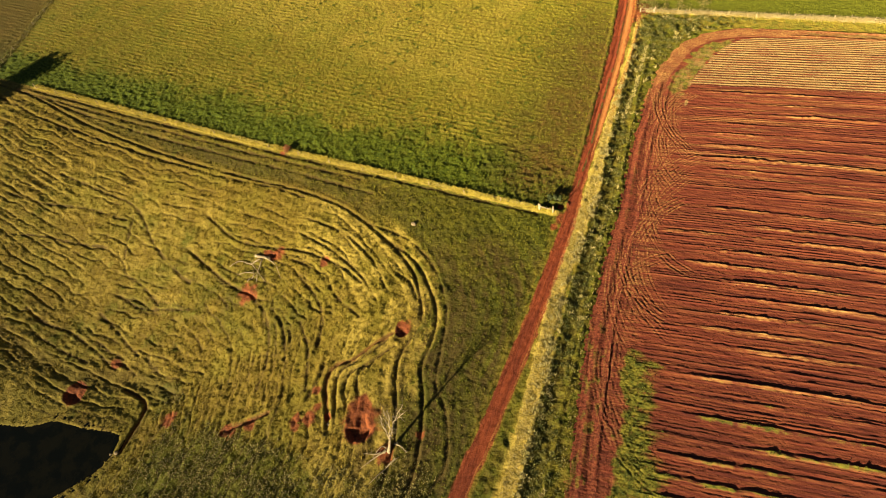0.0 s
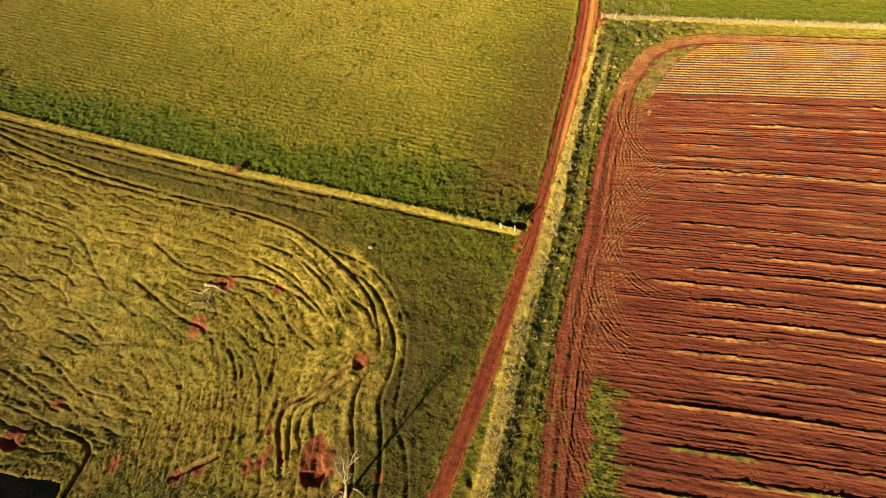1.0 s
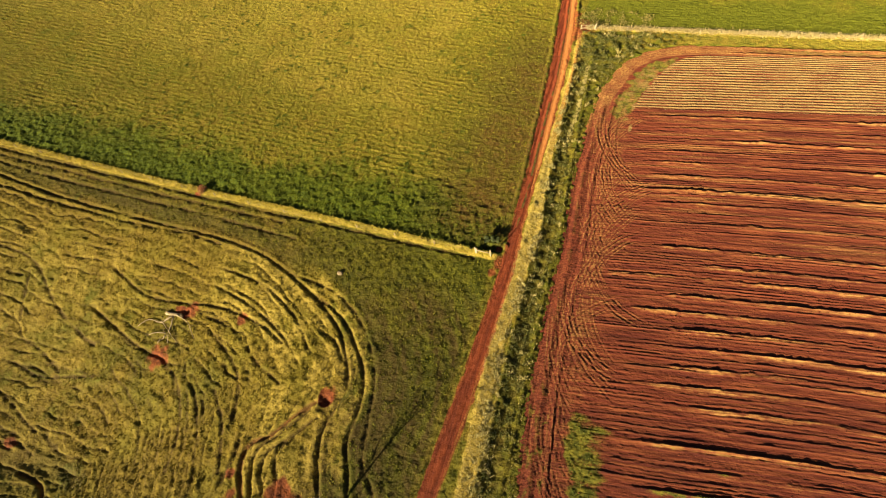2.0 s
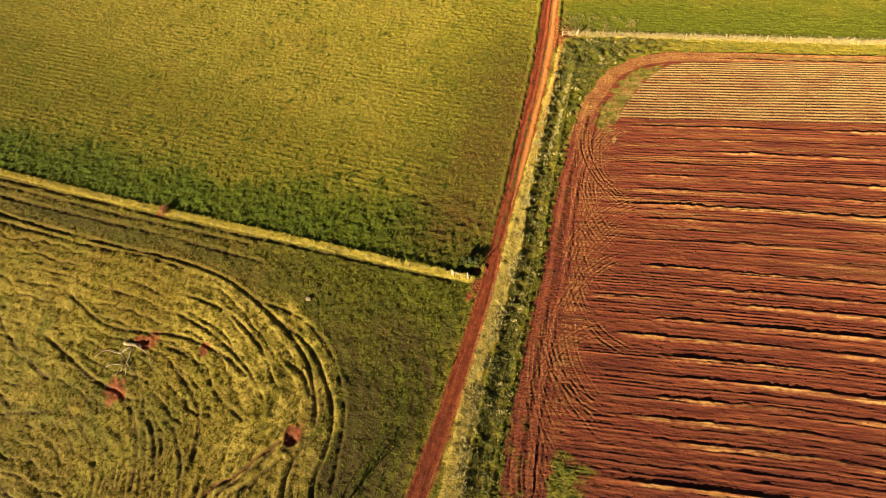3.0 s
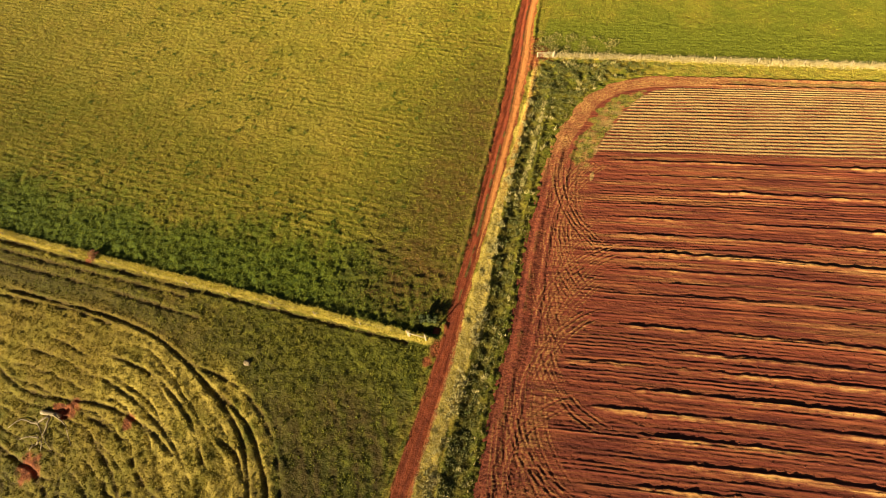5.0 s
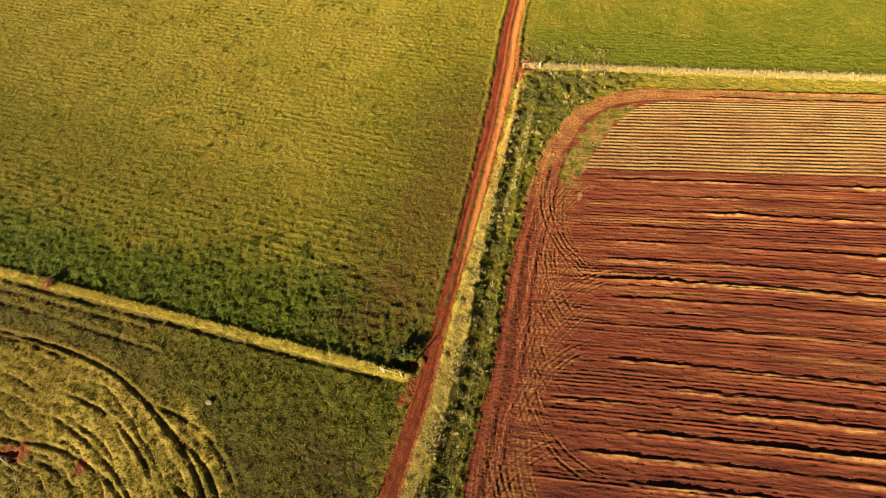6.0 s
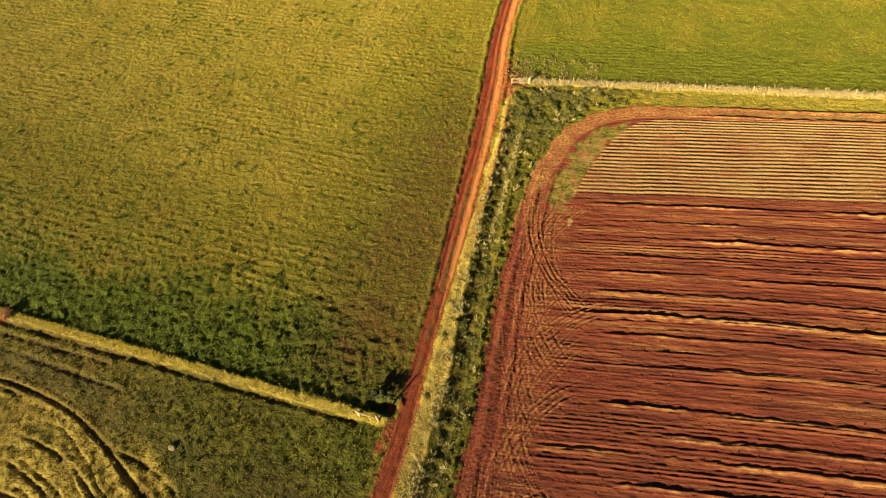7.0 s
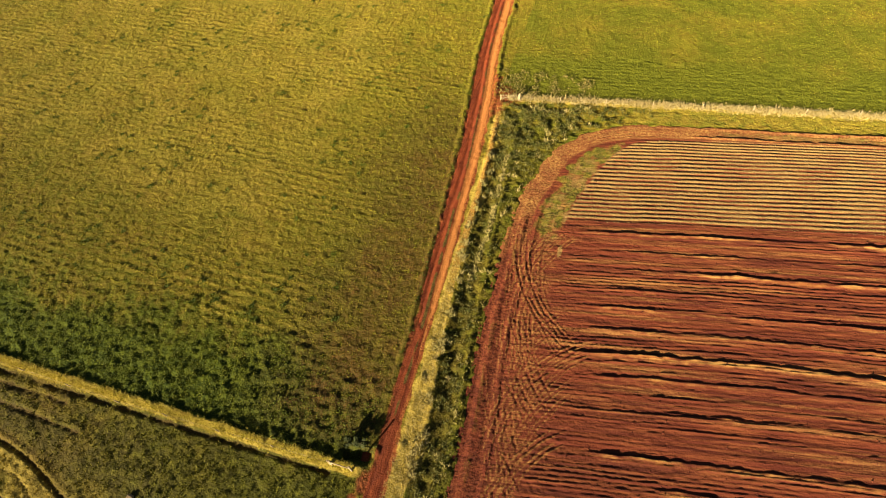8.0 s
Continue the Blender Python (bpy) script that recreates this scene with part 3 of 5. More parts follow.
for px, py in DAM[:-1]:
    out = (Vector((px, py, DAM_LEVEL)) - mid).normalized()
    rim_verts.append(bm.verts.new(Vector((px, py, DAM_LEVEL)) + out * 1.2))
bm.faces.new(rim_verts)
bmesh.ops.triangulate(bm, faces=bm.faces)
bmesh.ops.recalc_face_normals(bm, faces=bm.faces)
if sum(f.normal.z for f in bm.faces) < 0:
    bmesh.ops.reverse_faces(bm, faces=bm.faces)
bm.to_mesh(me)
bm.free()
me.materials.append(water_mat)
tagged(new("water", me), "still black water of a small farm dam in the hollow", "water", kind="structure")

# ---- dirt road ----
ry = np.array(list(np.arange(-130, 135, 0.3)) + ramp(135, 1.0, 1.2, 400))
rc = np.interp(ry, ROAD[:, 1], ROAD[:, 0])
ru = np.linspace(-3.2, 3.2, 33)
RY, RU = np.meshgrid(ry, ru, indexing="ij")
half = road_half(RY) + 0.15 * vnoise(RY, RU * 0, 4.0, 101) + 0.12 * vnoise(RY, np.sign(RU) * 40, 1.4, 102)
RX = rc[:, None] + RU
two = smooth(14, 30, RY)         # north of the gate the road splits into two wheel tracks
RZ = basin(RX, RY) + 0.05 - 0.30 * smooth(half - 0.25, half + 0.35, np.abs(RU)) + 0.09 * fbm(RX, RY, 0.7, 103)
wander = 0.25 * vnoise(RY, RY * 0, 9.0, 104)
for off, deep in ((-0.75, 0.08), (0.85, 0.03)):
    RZ -= (0.07 + deep * two) * np.exp(-((RU - off - wander * two) / 0.30) ** 2) * (0.85 + 0.2 * vnoise(RY, RU * 0 + off, 3.0, 105))
RZ += 0.11 * two * np.exp(-((RU + 0.1 - wander) / 0.35) ** 2) * (0.8 + 0.5 * vnoise(RX, RY, 1.0, 106))
me, _ = grid_mesh("dirt_road", RX, RY, RZ)
road_green = smooth(4, 12, RY) * smooth(0.42, 0.1, np.abs(RU - 0.05 - wander)) * smooth(-0.7, 0.1, vnoise(RX, RY, 2.0, 107)) * (0.95 - 0.35 * smooth(40, 60, RY))
road_pale = smooth(0.5, 0.15, np.abs(RU - half + 0.1)) * 0.6 + two * smooth(0.0, 0.6, RU) * 0.62 + 0.12 * two
give_cover(me, "cover", road_green.ravel(), road_pale.ravel(), (road_green * 0).ravel())


def road_material():
    n = Nodes("red_road_dirt")
    green, pale, _ = n.cover("cover")
    along = n.noise(1.6, 4, 0.6, (1.0, 0.10, 1.0))
    mid, fine = n.noise(0.8, 4, 0.6), n.noise(5.0, 3, 0.7)
    col = n.mix(n.span(along, 0.35, 0.65), (0.135, 0.027, 0.012), (0.235, 0.051, 0.018))
    col = n.mix(n.span(mid, 0.52, 0.62, 0.0, 0.5), col, (0.11, 0.022, 0.010))
    col = n.mix(n.span(fine, 0.5, 0.8, 0.0, 0.4), col, (0.36, 0.10, 0.030))
    col = n.mix(n.span(n.maths("ADD", pale, n.maths("MULTIPLY", n.maths("SUBTRACT", fine, 0.5), 0.8)), 0.3, 0.7), col, (0.42, 0.165, 0.050))
    col = n.mix(n.span(n.maths("ADD", green, n.maths("MULTIPLY", n.maths("SUBTRACT", mid, 0.5), 0.8)), 0.3, 0.7), col, n.mix(n.span(fine, 0.4, 0.6), (0.055, 0.036, 0.012), (0.15, 0.10, 0.024)))
    return n.done(col, n.maths("ADD", along, fine), 0.8, 0.2)


me.materials.append(road_material())
tagged(new("dirt_road", me), "narrow red dirt road with two worn wheel ruts", "road", kind="structure")

# ---- ploughed field ----
ct, st = math.cos(radians(ROW_TURN)), math.sin(radians(ROW_TURN))
fu = np.array(list(np.arange(-14, 42, 0.24)) + list(np.arange(42, 86, 0.45)) + ramp(86, 1.0, 1.3, 190))
fv = np.array(sorted(ramp(-98, 0.4, 1.2, -140)) + list(np.arange(-98, -66, 0.21)) + list(np.arange(-66, 74, 0.125)))
U, V = np.meshgrid(fu, fv)
FX, FY = U * ct - V * st, U * st + V * ct
edge, eside, ealong = line_distance(FX, FY, FIELD_EDGE, 40)
edge = edge * eside
stub, sside, _ = line_distance(FX, FY, STUBBLE_EDGE, 30)
stub = stub * sside
bend = 0.5 * vnoise(U, V, 26, 201) + 0.12 * vnoise(U, V, 6, 202)
jag = 0.12 * vnoise(U, V, 1.9, 243) + 0.09 * vnoise(U, V, 0.7, 244)
vv = V + bend + 0.035 * np.clip(9.5 - edge, 0, 7) ** 2
STUBBLE_V = 45.7
in_stubble = smooth(-0.3, 0.3, vv - STUBBLE_V) * smooth(-0.3, 0.5, stub)
tilled = (0.35 * smooth(5.2, 7.2, edge + 0.5 * vnoise(U, V, 1.6, 203)) + 0.65 * smooth(7.5, 12.0, edge + 2.5 * vnoise(U, V, 3.0, 203))) * (1 - in_stubble) * smooth(0.5, -0.5, vv - STUBBLE_V)
# the larger furrows: place across the rows, where each begins along them, and how bold it is
FURROWS = ((43.7, 30, 1.0), (39.8, 33, 0.75), (36.2, 30, 1.0), (32.2, 34, 0.5), (30.9, 44, 0.55), (28.7, 33, 1.0), (25.1, 31, 0.8), (21.0, 31, 1.0), (17.4, 32, 0.7), (12.8, 43, 0.8), (10.2, 51, 0.4),
           (6.3, 32, 1.0), (2.4, 41, 0.85), (-0.6, 22, 1.0), (-4.8, 34, 0.9), (-8.2, 27, 0.85), (-11.8, 35, 1.0), (-15.6, 22, 0.95), (-19.3, 34, 0.9), (-22.9, 24, 1.0), (-26.4, 25, 0.8),
           (-29.6, 30, 0.4), (-32.8, 22, 0.9), (-36.3, 23, 0.7), (-39.8, 28, 1.0), (-43.6, 21, 1.0), (-46.8, 25, 0.8), (-50.4, 21, 0.8), (-54.0, 21, 0.9), (-58, 24, 0.8), (-62, 26, 0.8))
furrow, face = np.zeros_like(U), np.zeros_like(U)
for k, (v0, u0, bold) in enumerate(FURROWS):
    near = np.abs(vv - v0) < 2.2
    uu, d = U[near], vv[near] + jag[near] - v0 + 0.30
    d = d + 0.22 * vnoise(uu, uu * 0 + 5.1 * k, 19, 205)
    amp = bold * smooth(u0 - 4, u0 + 1.5, uu + 1.2 * vnoise(uu, d, 1.1, 206)) * np.clip(0.75 + 0.6 * vnoise(uu + 31 * k, uu * 0 + 7.7 * k, 13, 204), 0.1, 1.1)
    amp = amp * (1 + 0.45 * vnoise(uu, d, 0.7, 207))
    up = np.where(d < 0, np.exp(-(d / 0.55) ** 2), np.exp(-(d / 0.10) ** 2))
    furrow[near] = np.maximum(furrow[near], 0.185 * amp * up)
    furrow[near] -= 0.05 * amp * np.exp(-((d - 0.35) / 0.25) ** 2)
    # sunward side only: mask for the sunlit gold put into the soil colour
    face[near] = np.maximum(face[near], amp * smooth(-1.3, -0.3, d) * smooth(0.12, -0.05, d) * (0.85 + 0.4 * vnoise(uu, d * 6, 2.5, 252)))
FZ = 0.06 + basin(FX, FY) + (0.25 + 0.75 * tilled) * furrow * smooth(4.5, 7.0, edge) * (1 - in_stubble)
row = (vv + 0.6 * jag + 0.15 * vnoise(U, V, 16, 208)) / 0.62
rk = np.floor(row)
rd = (row - rk - 0.6) * 0.62
thin = np.clip(0.030 + 0.115 * vnoise(U + 23 * rk, rk * 9.3, 22, 224) + 0.02 * vnoise(U + 5 * rk, rk * 3.1, 1.6, 225), 0, 0.15)
FZ += tilled * thin * smooth(8, 13, edge + 1.5 * vnoise(U, V, 2.5, 253)) * np.where(rd < 0, np.exp(-(rd / 0.20) ** 2), np.exp(-(rd / 0.07) ** 2))
FZ += tilled * (0.030 * fbm(U * 0.03, V, 0.33, 209, 2) + 0.075 * fbm(U * 0.22, V, 0.42, 236))
FZ += tilled * 0.03 * smooth(0.1, 0.6, vnoise(U, V, 5, 209)) * fbm(U, V, 0.7, 210)
# stubble rows
FZ += in_stubble * (0.075 * (1 + 0.5 * vnoise(U, V, 4, 242)) * np.cos(6.283 * vv / 0.93 + 0.5 * vnoise(U, V, 1.6, 226)) + 0.06 * fbm(U, V, 0.6, 211))
# turning marks of wheels on the headland
head = smooth(0.4, 1.2, edge) * smooth(17, 8, edge + 2 * vnoise(U, V, 5, 212)) * smooth(64, 56, FY)
marks = np.zeros_like(U)
rng = np.random.default_rng(4)
for k in range(50):
    y0, rad, sgn = rng.uniform(-34, 50), rng.uniform(13, 30), 1 if k % 3 else -1
    x0 = np.interp(y0, FIELD_EDGE[:110, 1], FIELD_EDGE[:110, 0]) + rng.uniform(1.0, 6.5)
    cx, cy, far = x0 + rad, y0, rng.uniform(7, 15)
    dy = (FY - y0) * sgn
    near = (FX > x0 - 1) & (FX < x0 + far) & (dy < 1) & (dy > -rad) & (FY < 46)
    d = np.hypot(FX[near] - cx, FY[near] - cy)
    fade = smooth(far, far - 5, FX[near] - x0) * smooth(1, -3, dy[near]) * (0.8 + 0.3 * vnoise(U[near], V[near], 3.0, 237))
    for g in (0.0, 1.6):
        dd = np.abs(d - rad + g + 0.12 * vnoise(U[near], V[near], 2.5, 213))
        marks[near] -= (0.6 + 0.8 * ((k * 0.618) % 1)) * fade * (0.075 * np.exp(-(dd / 0.13) ** 2) - 0.060 * np.exp(-((dd - 0.30) / 0.13) ** 2))
arcs = marks.copy()
wheel = edge - 0.30 * vnoise(FX, FY, 14, 214) - 0.1 * vnoise(FX, FY, 3, 215)
lower = smooth(56, 46, FY)       # two wheel tracks with a weedy strip between, one broad track round the corner
marks -= 0.10 * np.exp(-((wheel - 1.2) / 0.55) ** 2) * lower + 0.10 * np.exp(-((wheel - 3.7) / 0.55) ** 2) * lower
marks += 0.09 * np.exp(-((wheel - 2.45) / 0.40) ** 2) * lower * (1 + 0.4 * vnoise(FX, FY, 0.8, 231)) + 0.10 * np.exp(-((wheel - 4.75) / 0.3) ** 2)
for off, dep in ((0.7, 0.07), (1.5, 0.07), (3.3, 0.06), (4.1, 0.06), (5.3, 0.04)):
    marks -= dep * smooth(-0.6, 0.0, vnoise(FX, FY + 50 * off, 9, 216)) * np.exp(-((wheel - off) / 0.16) ** 2)
tyre = fbm(wheel + 0.25 * vnoise(FX, FY, 9, 249), ealong * 0.05, 0.42, 250, 2) * smooth(0.3, 0.8, edge) * smooth(9.5, 6.0, edge + 1.5 * vnoise(FX, FY, 4, 251))
FZ += (marks * (1 - 0.6 * smooth(52, 62, FY)) + (0.10 - 0.07 * smooth(52, 62, FY)) * tyre) * (1 - in_stubble) + head * 0.03 * fbm(FX, FY, 0.8, 217)
crumbs = np.random.default_rng(8).random(U.shape) - 0.5
crumbs[1:] = 0.65 * (crumbs[1:] + crumbs[:-1])
FZ += crumbs * (0.055 + 0.035 * head) * (1 - 0.4 * in_stubble)
# two ragged ruts between the fence and the stubble
for off, high in ((0.55, 0.15), (3.1, 0.22)):
    d = off - edge + 0.12 * vnoise(FX, FY, 0.9, 247)
    FZ += high * smooth(32, 48, FX) * smooth(60, 68, FY) * (0.8 + 0.5 * vnoise(FX, FY, 1.1, 248)) * np.where(d < 0, np.exp(-(d / 0.45) ** 2), np.exp(-(d / 0.12) ** 2))
FZ -= 0.32 * smooth(0.7, -0.5, edge + 0.35 * vnoise(FX, FY, 1.8, 218))
# cover: weeds in the south-west and along the edge, straw on the rows
south_weeds = smooth(-20, -30, FY + 5 * fbm(FX, FY, 8, 219))
weedy = south_weeds * (smooth(6.2, 8.6, edge + 1.2 * vnoise(FX, FY, 2, 229)) * smooth(17.5, 9.5, edge + 3 * vnoise(FX * 0.3, FY, 1.5, 220)) * (0.9 + 0.5 * fbm(FX * 0.5, FY, 0.9, 245)) + 0.55 * smooth(7, 3, edge) * smooth(-0.15, 0.35, fbm(FX, FY * 0.5, 1.1, 230)) + 0.62 * face * smooth(-16, -32, FY) + 0.25 * smooth(0.2, 0.6, fbm(U * 0.2, V, 1.2, 221)))
FZ += np.clip(weedy, 0, 1) * (0.10 * fbm(FX * 0.5, FY, 0.7, 254) + 0.06)
rim = smooth(3.8, 0.8, np.abs(edge - 8.0)) * smooth(-0.5, 0.5, fbm(FX * 0.6, FY, 1.1, 222)) * 0.66
corner = smooth(38, 50, FY) * smooth(3.9, 5.6, edge + 0.8 * vnoise(FX, FY, 1.5, 227)) * smooth(1.2, -0.8, stub + 0.8 * vnoise(FX, FY, 1.5, 228)) * 0.8
median = 0.5 * smooth(0.75, 0.3, np.abs(wheel - 2.45 + 0.25 * vnoise(FX, FY, 1.2, 232))) * lower * smooth(-0.5, 0.1, vnoise(FX, FY, 4, 233))
lane = smooth(0.8, 1.6, edge + 0.5 * vnoise(FX, FY, 2.5, 238)) * smooth(3.2, 2.2, edge) * smooth(22, 50, FX + 6 * vnoise(FX, FY, 3, 239))
green = np.clip(np.maximum.reduce([weedy, rim * 0.35, corner * (0.85 + 0.6 * fbm(FX, FY, 1.1, 223)), lane * 0.5, median * 0.8]) * (1 - in_stubble), 0, 1)
pale = np.clip(in_stubble * (0.60 + 0.30 * np.cos(6.283 * vv / 0.93) + 0.2 * fbm(U * 0.3, V, 1.5, 240)) + 0.35 * rim * (1 - in_stubble) + 0.45 * corner + 0.45 * lane, 0, 1)
for px, py in ((18.5, 49.8), (18.9, 42.4)):
    pale = np.maximum(pale, 0.95 * np.exp(-((FX - px) / 0.45) ** 2 - ((FY - py) / 1.5) ** 2))
# dry crumbled crests of ridges and wheel marks; sunward furrow faces painted sunlit gold
lit_crest = np.maximum(face, 4.0 * thin * smooth(-0.30, -0.05, rd) * smooth(0.05, 0.0, rd))
lit_crest = tilled * lit_crest * (0.95 + 0.4 * fbm(U * 0.06, V, 0.8, 234))
golden = (1 - 0.25 * smooth(-12, -36, FY)) * np.clip(np.maximum.reduce([0.80 * lit_crest, 0.6 * rim, 0.6 * corner, 0.66 * smooth(30, 54, FY) * smooth(4.6, 3.6, edge) * (0.9 + 0.4 * fbm(FX, FY, 2.0, 246)), 0.55 * smooth(0.006, 0.04, arcs) * smooth(0.6, 1.5, edge), 0.25 * smooth(0.15, 0.6, tyre), (0.25 + 0.24 * smooth(0, 30, FY)) * smooth(-0.25, 0.6, fbm(U * 0.03, V, 1.1, 241)) * tilled, 0.55 * smooth(1.3, 0.2, np.abs(edge - 0.5)) * smooth(30, 45, FY)]) * (1 - in_stubble), 0, 1)
soil_mat, track_mat = soil_material("tilled_soil"), soil_material("rolled_soil", False)
on_stubble, on_track = in_stubble > 0.5, (edge < np.where(FY > 50, 3.6, 4.9)) & (in_stubble <= 0.5)
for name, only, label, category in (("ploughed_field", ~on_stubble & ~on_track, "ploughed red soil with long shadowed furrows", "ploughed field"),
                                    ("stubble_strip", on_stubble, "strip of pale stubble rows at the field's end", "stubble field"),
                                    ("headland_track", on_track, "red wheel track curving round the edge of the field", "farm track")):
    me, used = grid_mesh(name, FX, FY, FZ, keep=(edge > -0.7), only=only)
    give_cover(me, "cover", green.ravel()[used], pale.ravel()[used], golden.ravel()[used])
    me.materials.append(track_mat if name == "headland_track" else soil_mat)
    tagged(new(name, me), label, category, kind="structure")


def look_up(table, x, y):
    """Value of a table over the ground's grid, at any place."""
    i = np.clip(np.searchsorted(gx, x) - 1, 0, len(gx) - 2)
    j = np.clip(np.searchsorted(gy, y) - 1, 0, len(gy) - 2)
    fx, fy = np.clip((x - gx[i]) / (gx[i + 1] - gx[i]), 0, 1), np.clip((y - gy[j]) / (gy[j + 1] - gy[j]), 0, 1)
    return (table[j, i] * (1 - fx) + table[j, i + 1] * fx) * (1 - fy) + (table[j + 1, i] * (1 - fx) + table[j + 1, i + 1] * fx) * fy


def floor_at(x, y):
    return float(look_up(Z, np.array([x]), np.array([y]))[0])


# ---- grass, weeds and clods ----
def scatter(rng, n, x0, x1, y0, y1, chance):
    x, y = rng.uniform(x0, x1, n), rng.uniform(y0, y1, n)
    ok = rng.random(n) < chance(x, y)
    return x[ok], y[ok]


def blade_mesh(name, rng, x, y, z, per, tall, wide, lean, spread, leafy=False, cover=None):
    """Tufts of leaning blades, one triangle each, or of broad leaves, two triangles each."""
    n = len(x) * per
    bx, by, bz = np.repeat(x, per) + rng.normal(0, spread, n), np.repeat(y, per) + rng.normal(0, spread, n), np.repeat(z, per) - 0.03
    turn, slope = rng.uniform(0, 6.283, n), np.clip(rng.normal(lean, 0.25, n), 0.05, 1.4)
    h = tall * rng.uniform(0.6, 1.35, n) * np.repeat(rng.uniform(0.7, 1.3, len(x)), per)
    dx, dy, dz = np.cos(turn) * np.sin(slope), np.sin(turn) * np.sin(slope), np.cos(slope)
    w = wide * rng.uniform(0.6, 1.4, n)
    sx, sy = -np.sin(turn) * w, np.cos(turn) * w
    base, tip = np.stack([bx, by, bz], -1), np.stack([bx + dx * h, by + dy * h, bz + dz * h], -1)
    side = np.stack([sx, sy, 0 * sx], -1)
    if leafy:
        lift = np.repeat(rng.uniform(0.1, 0.8, len(x)), per)[:, None] * np.array([0, 0, 1.0]) * tall * rng.random(n)[:, None]
        mid = base * 0.45 + tip * 0.55
        verts = np.stack([base + lift, mid + side + lift, tip + lift - np.array([0, 0, 0.15]) * h[:, None], mid - side + lift], 1).reshape(-1, 3)
        faces = np.arange(n * 4).reshape(n, 4)
        me = mesh_from(name, verts, faces, False)
        k = 4
    else:
        verts = np.stack([base - side, base + side, tip], 1).reshape(-1, 3)
        me = mesh_from(name, verts, np.arange(n * 3).reshape(n, 3), False)
        k = 3
    if cover is not None:
        s = np.repeat(look_up(c_straw, x, y), per * k)
        c, o = np.repeat(cover, per * k), np.repeat(look_up(c_olive, x, y), per * k)
        give_cover(me, "cover", c, o, s)
    return me


def tuft_material(name, dry, dry2, green, green2):
    n = Nodes(name, 0.8, 0.15)
    g, olive, straw = n.cover("cover")
    isl = n.island()
    col = n.mix(n.span(n.maths("ADD", g, n.maths("MULTIPLY", n.maths("SUBTRACT", n.noise(0.9, 4, 0.65), 0.5), 0.9)), 0.25, 0.75), n.mix(isl, dry, dry2), n.mix(isl, green, green2))
    col = n.mix(n.maths("MULTIPLY", olive, 0.85), col, n.mix(isl, (0.066, 0.078, 0.005), (0.175, 0.165, 0.010)))
    col = n.mix(n.maths("MULTIPLY", straw, 0.8), col, n.mix(isl, (0.58, 0.45, 0.062), (0.42, 0.33, 0.045)))
    return n.done(col)


def stuff(name, me, mat, label, category):
    me.materials.append(mat)
    return tagged(new(name, me), label, category, kind="stuff")


rng = np.random.default_rng(11)
road_x = lambda y: np.interp(y, ROAD[:, 1], ROAD[:, 0])
edge_x = lambda y: np.interp(y, FIELD_EDGE[:, 1], FIELD_EDGE[:, 0])
pasture_mat = tuft_material("pasture_blades", (0.265, 0.205, 0.023), (0.165, 0.128, 0.014), GREEN, (0.18, 0.19, 0.014))
paddock_mat = tuft_material("paddock_blades", (0.41, 0.37, 0.028), (0.33, 0.295, 0.021), (0.12, 0.135, 0.009), (0.20, 0.22, 0.014))

def clumped(x, y, count, spread):
    return np.repeat(x, count) + rng.normal(0, spread, len(x) * count), np.repeat(y, count) + rng.normal(0, spread, len(x) * count)


x, y = scatter(rng, 31000, -170, -0.5, -100, -1.5, lambda x, y: np.clip(1 - 1.2 * look_up(c_soil, x, y) - 0.6 * look_up(c_dark, x, y) - 0.25 * look_up(c_olive, x, y), 0, 1) * (look_up(Z, x, y) > DAM_LEVEL + 0.05) * np.where(x < -85, 0.5, 1))
x, y = clumped(x, y, 3, 0.16)
stuff("pasture_tussock", blade_mesh("pasture_tussock", rng, x, y, look_up(Z, x, y), 3, 0.32, 0.07, 0.65, 0.10, cover=look_up(c_green, x, y)), pasture_mat,
      "yellow-green tussock grass over the rough pasture", "grass")
x, y = scatter(rng, 66000, -190, -1, 0.4, 112, lambda x, y: np.where(x < road_x(y) - 2.4, 1.0, 0) * (1 - 0.5 * look_up(c_olive, x, y)) * np.where((x < -70) | (y > 80), 0.8, 1))
drilled = rng.random(len(x)) < 0.45
y = np.where(drilled, (np.round((y + 0.04 * x) / 1.5 - 0.2) + 0.2) * 1.5 - 0.04 * x - 0.22 * vnoise(x, y, 14, 41), y)
x, y = clumped(x, y, 2, 0.15)
stuff("paddock_grass", blade_mesh("paddock_grass", rng, x, y, look_up(Z, x, y), 3, 0.20, 0.055, 0.7, 0.09, cover=look_up(c_green, x, y)), paddock_mat,
      "short yellowing grass of the sown paddock", "grass")
x, y = scatter(rng, 26000, -6, 85, 76, 135, lambda x, y: np.where((y > 79.5 + 0.125 * x) & (x > road_x(y) + 2.0), 1.0, 0))
x2, y2 = scatter(rng, 9000, 18, 85, 73, 90, lambda x, y: np.where((y < 77.0 + 0.125 * x) & (y > np.interp(x, FIELD_EDGE[100:, 0], FIELD_EDGE[100:, 1]) + 0.3), 1.0, 0))
x, y = np.append(x, x2), np.append(y, y2)
stuff("far_paddock_grass", blade_mesh("far_paddock_grass", rng, x, y, look_up(Z, x, y), 3, 0.15, 0.06, 0.7, 0.12, cover=look_up(c_green, x, y)), paddock_mat,
      "short green grass beyond the wire fence", "grass")

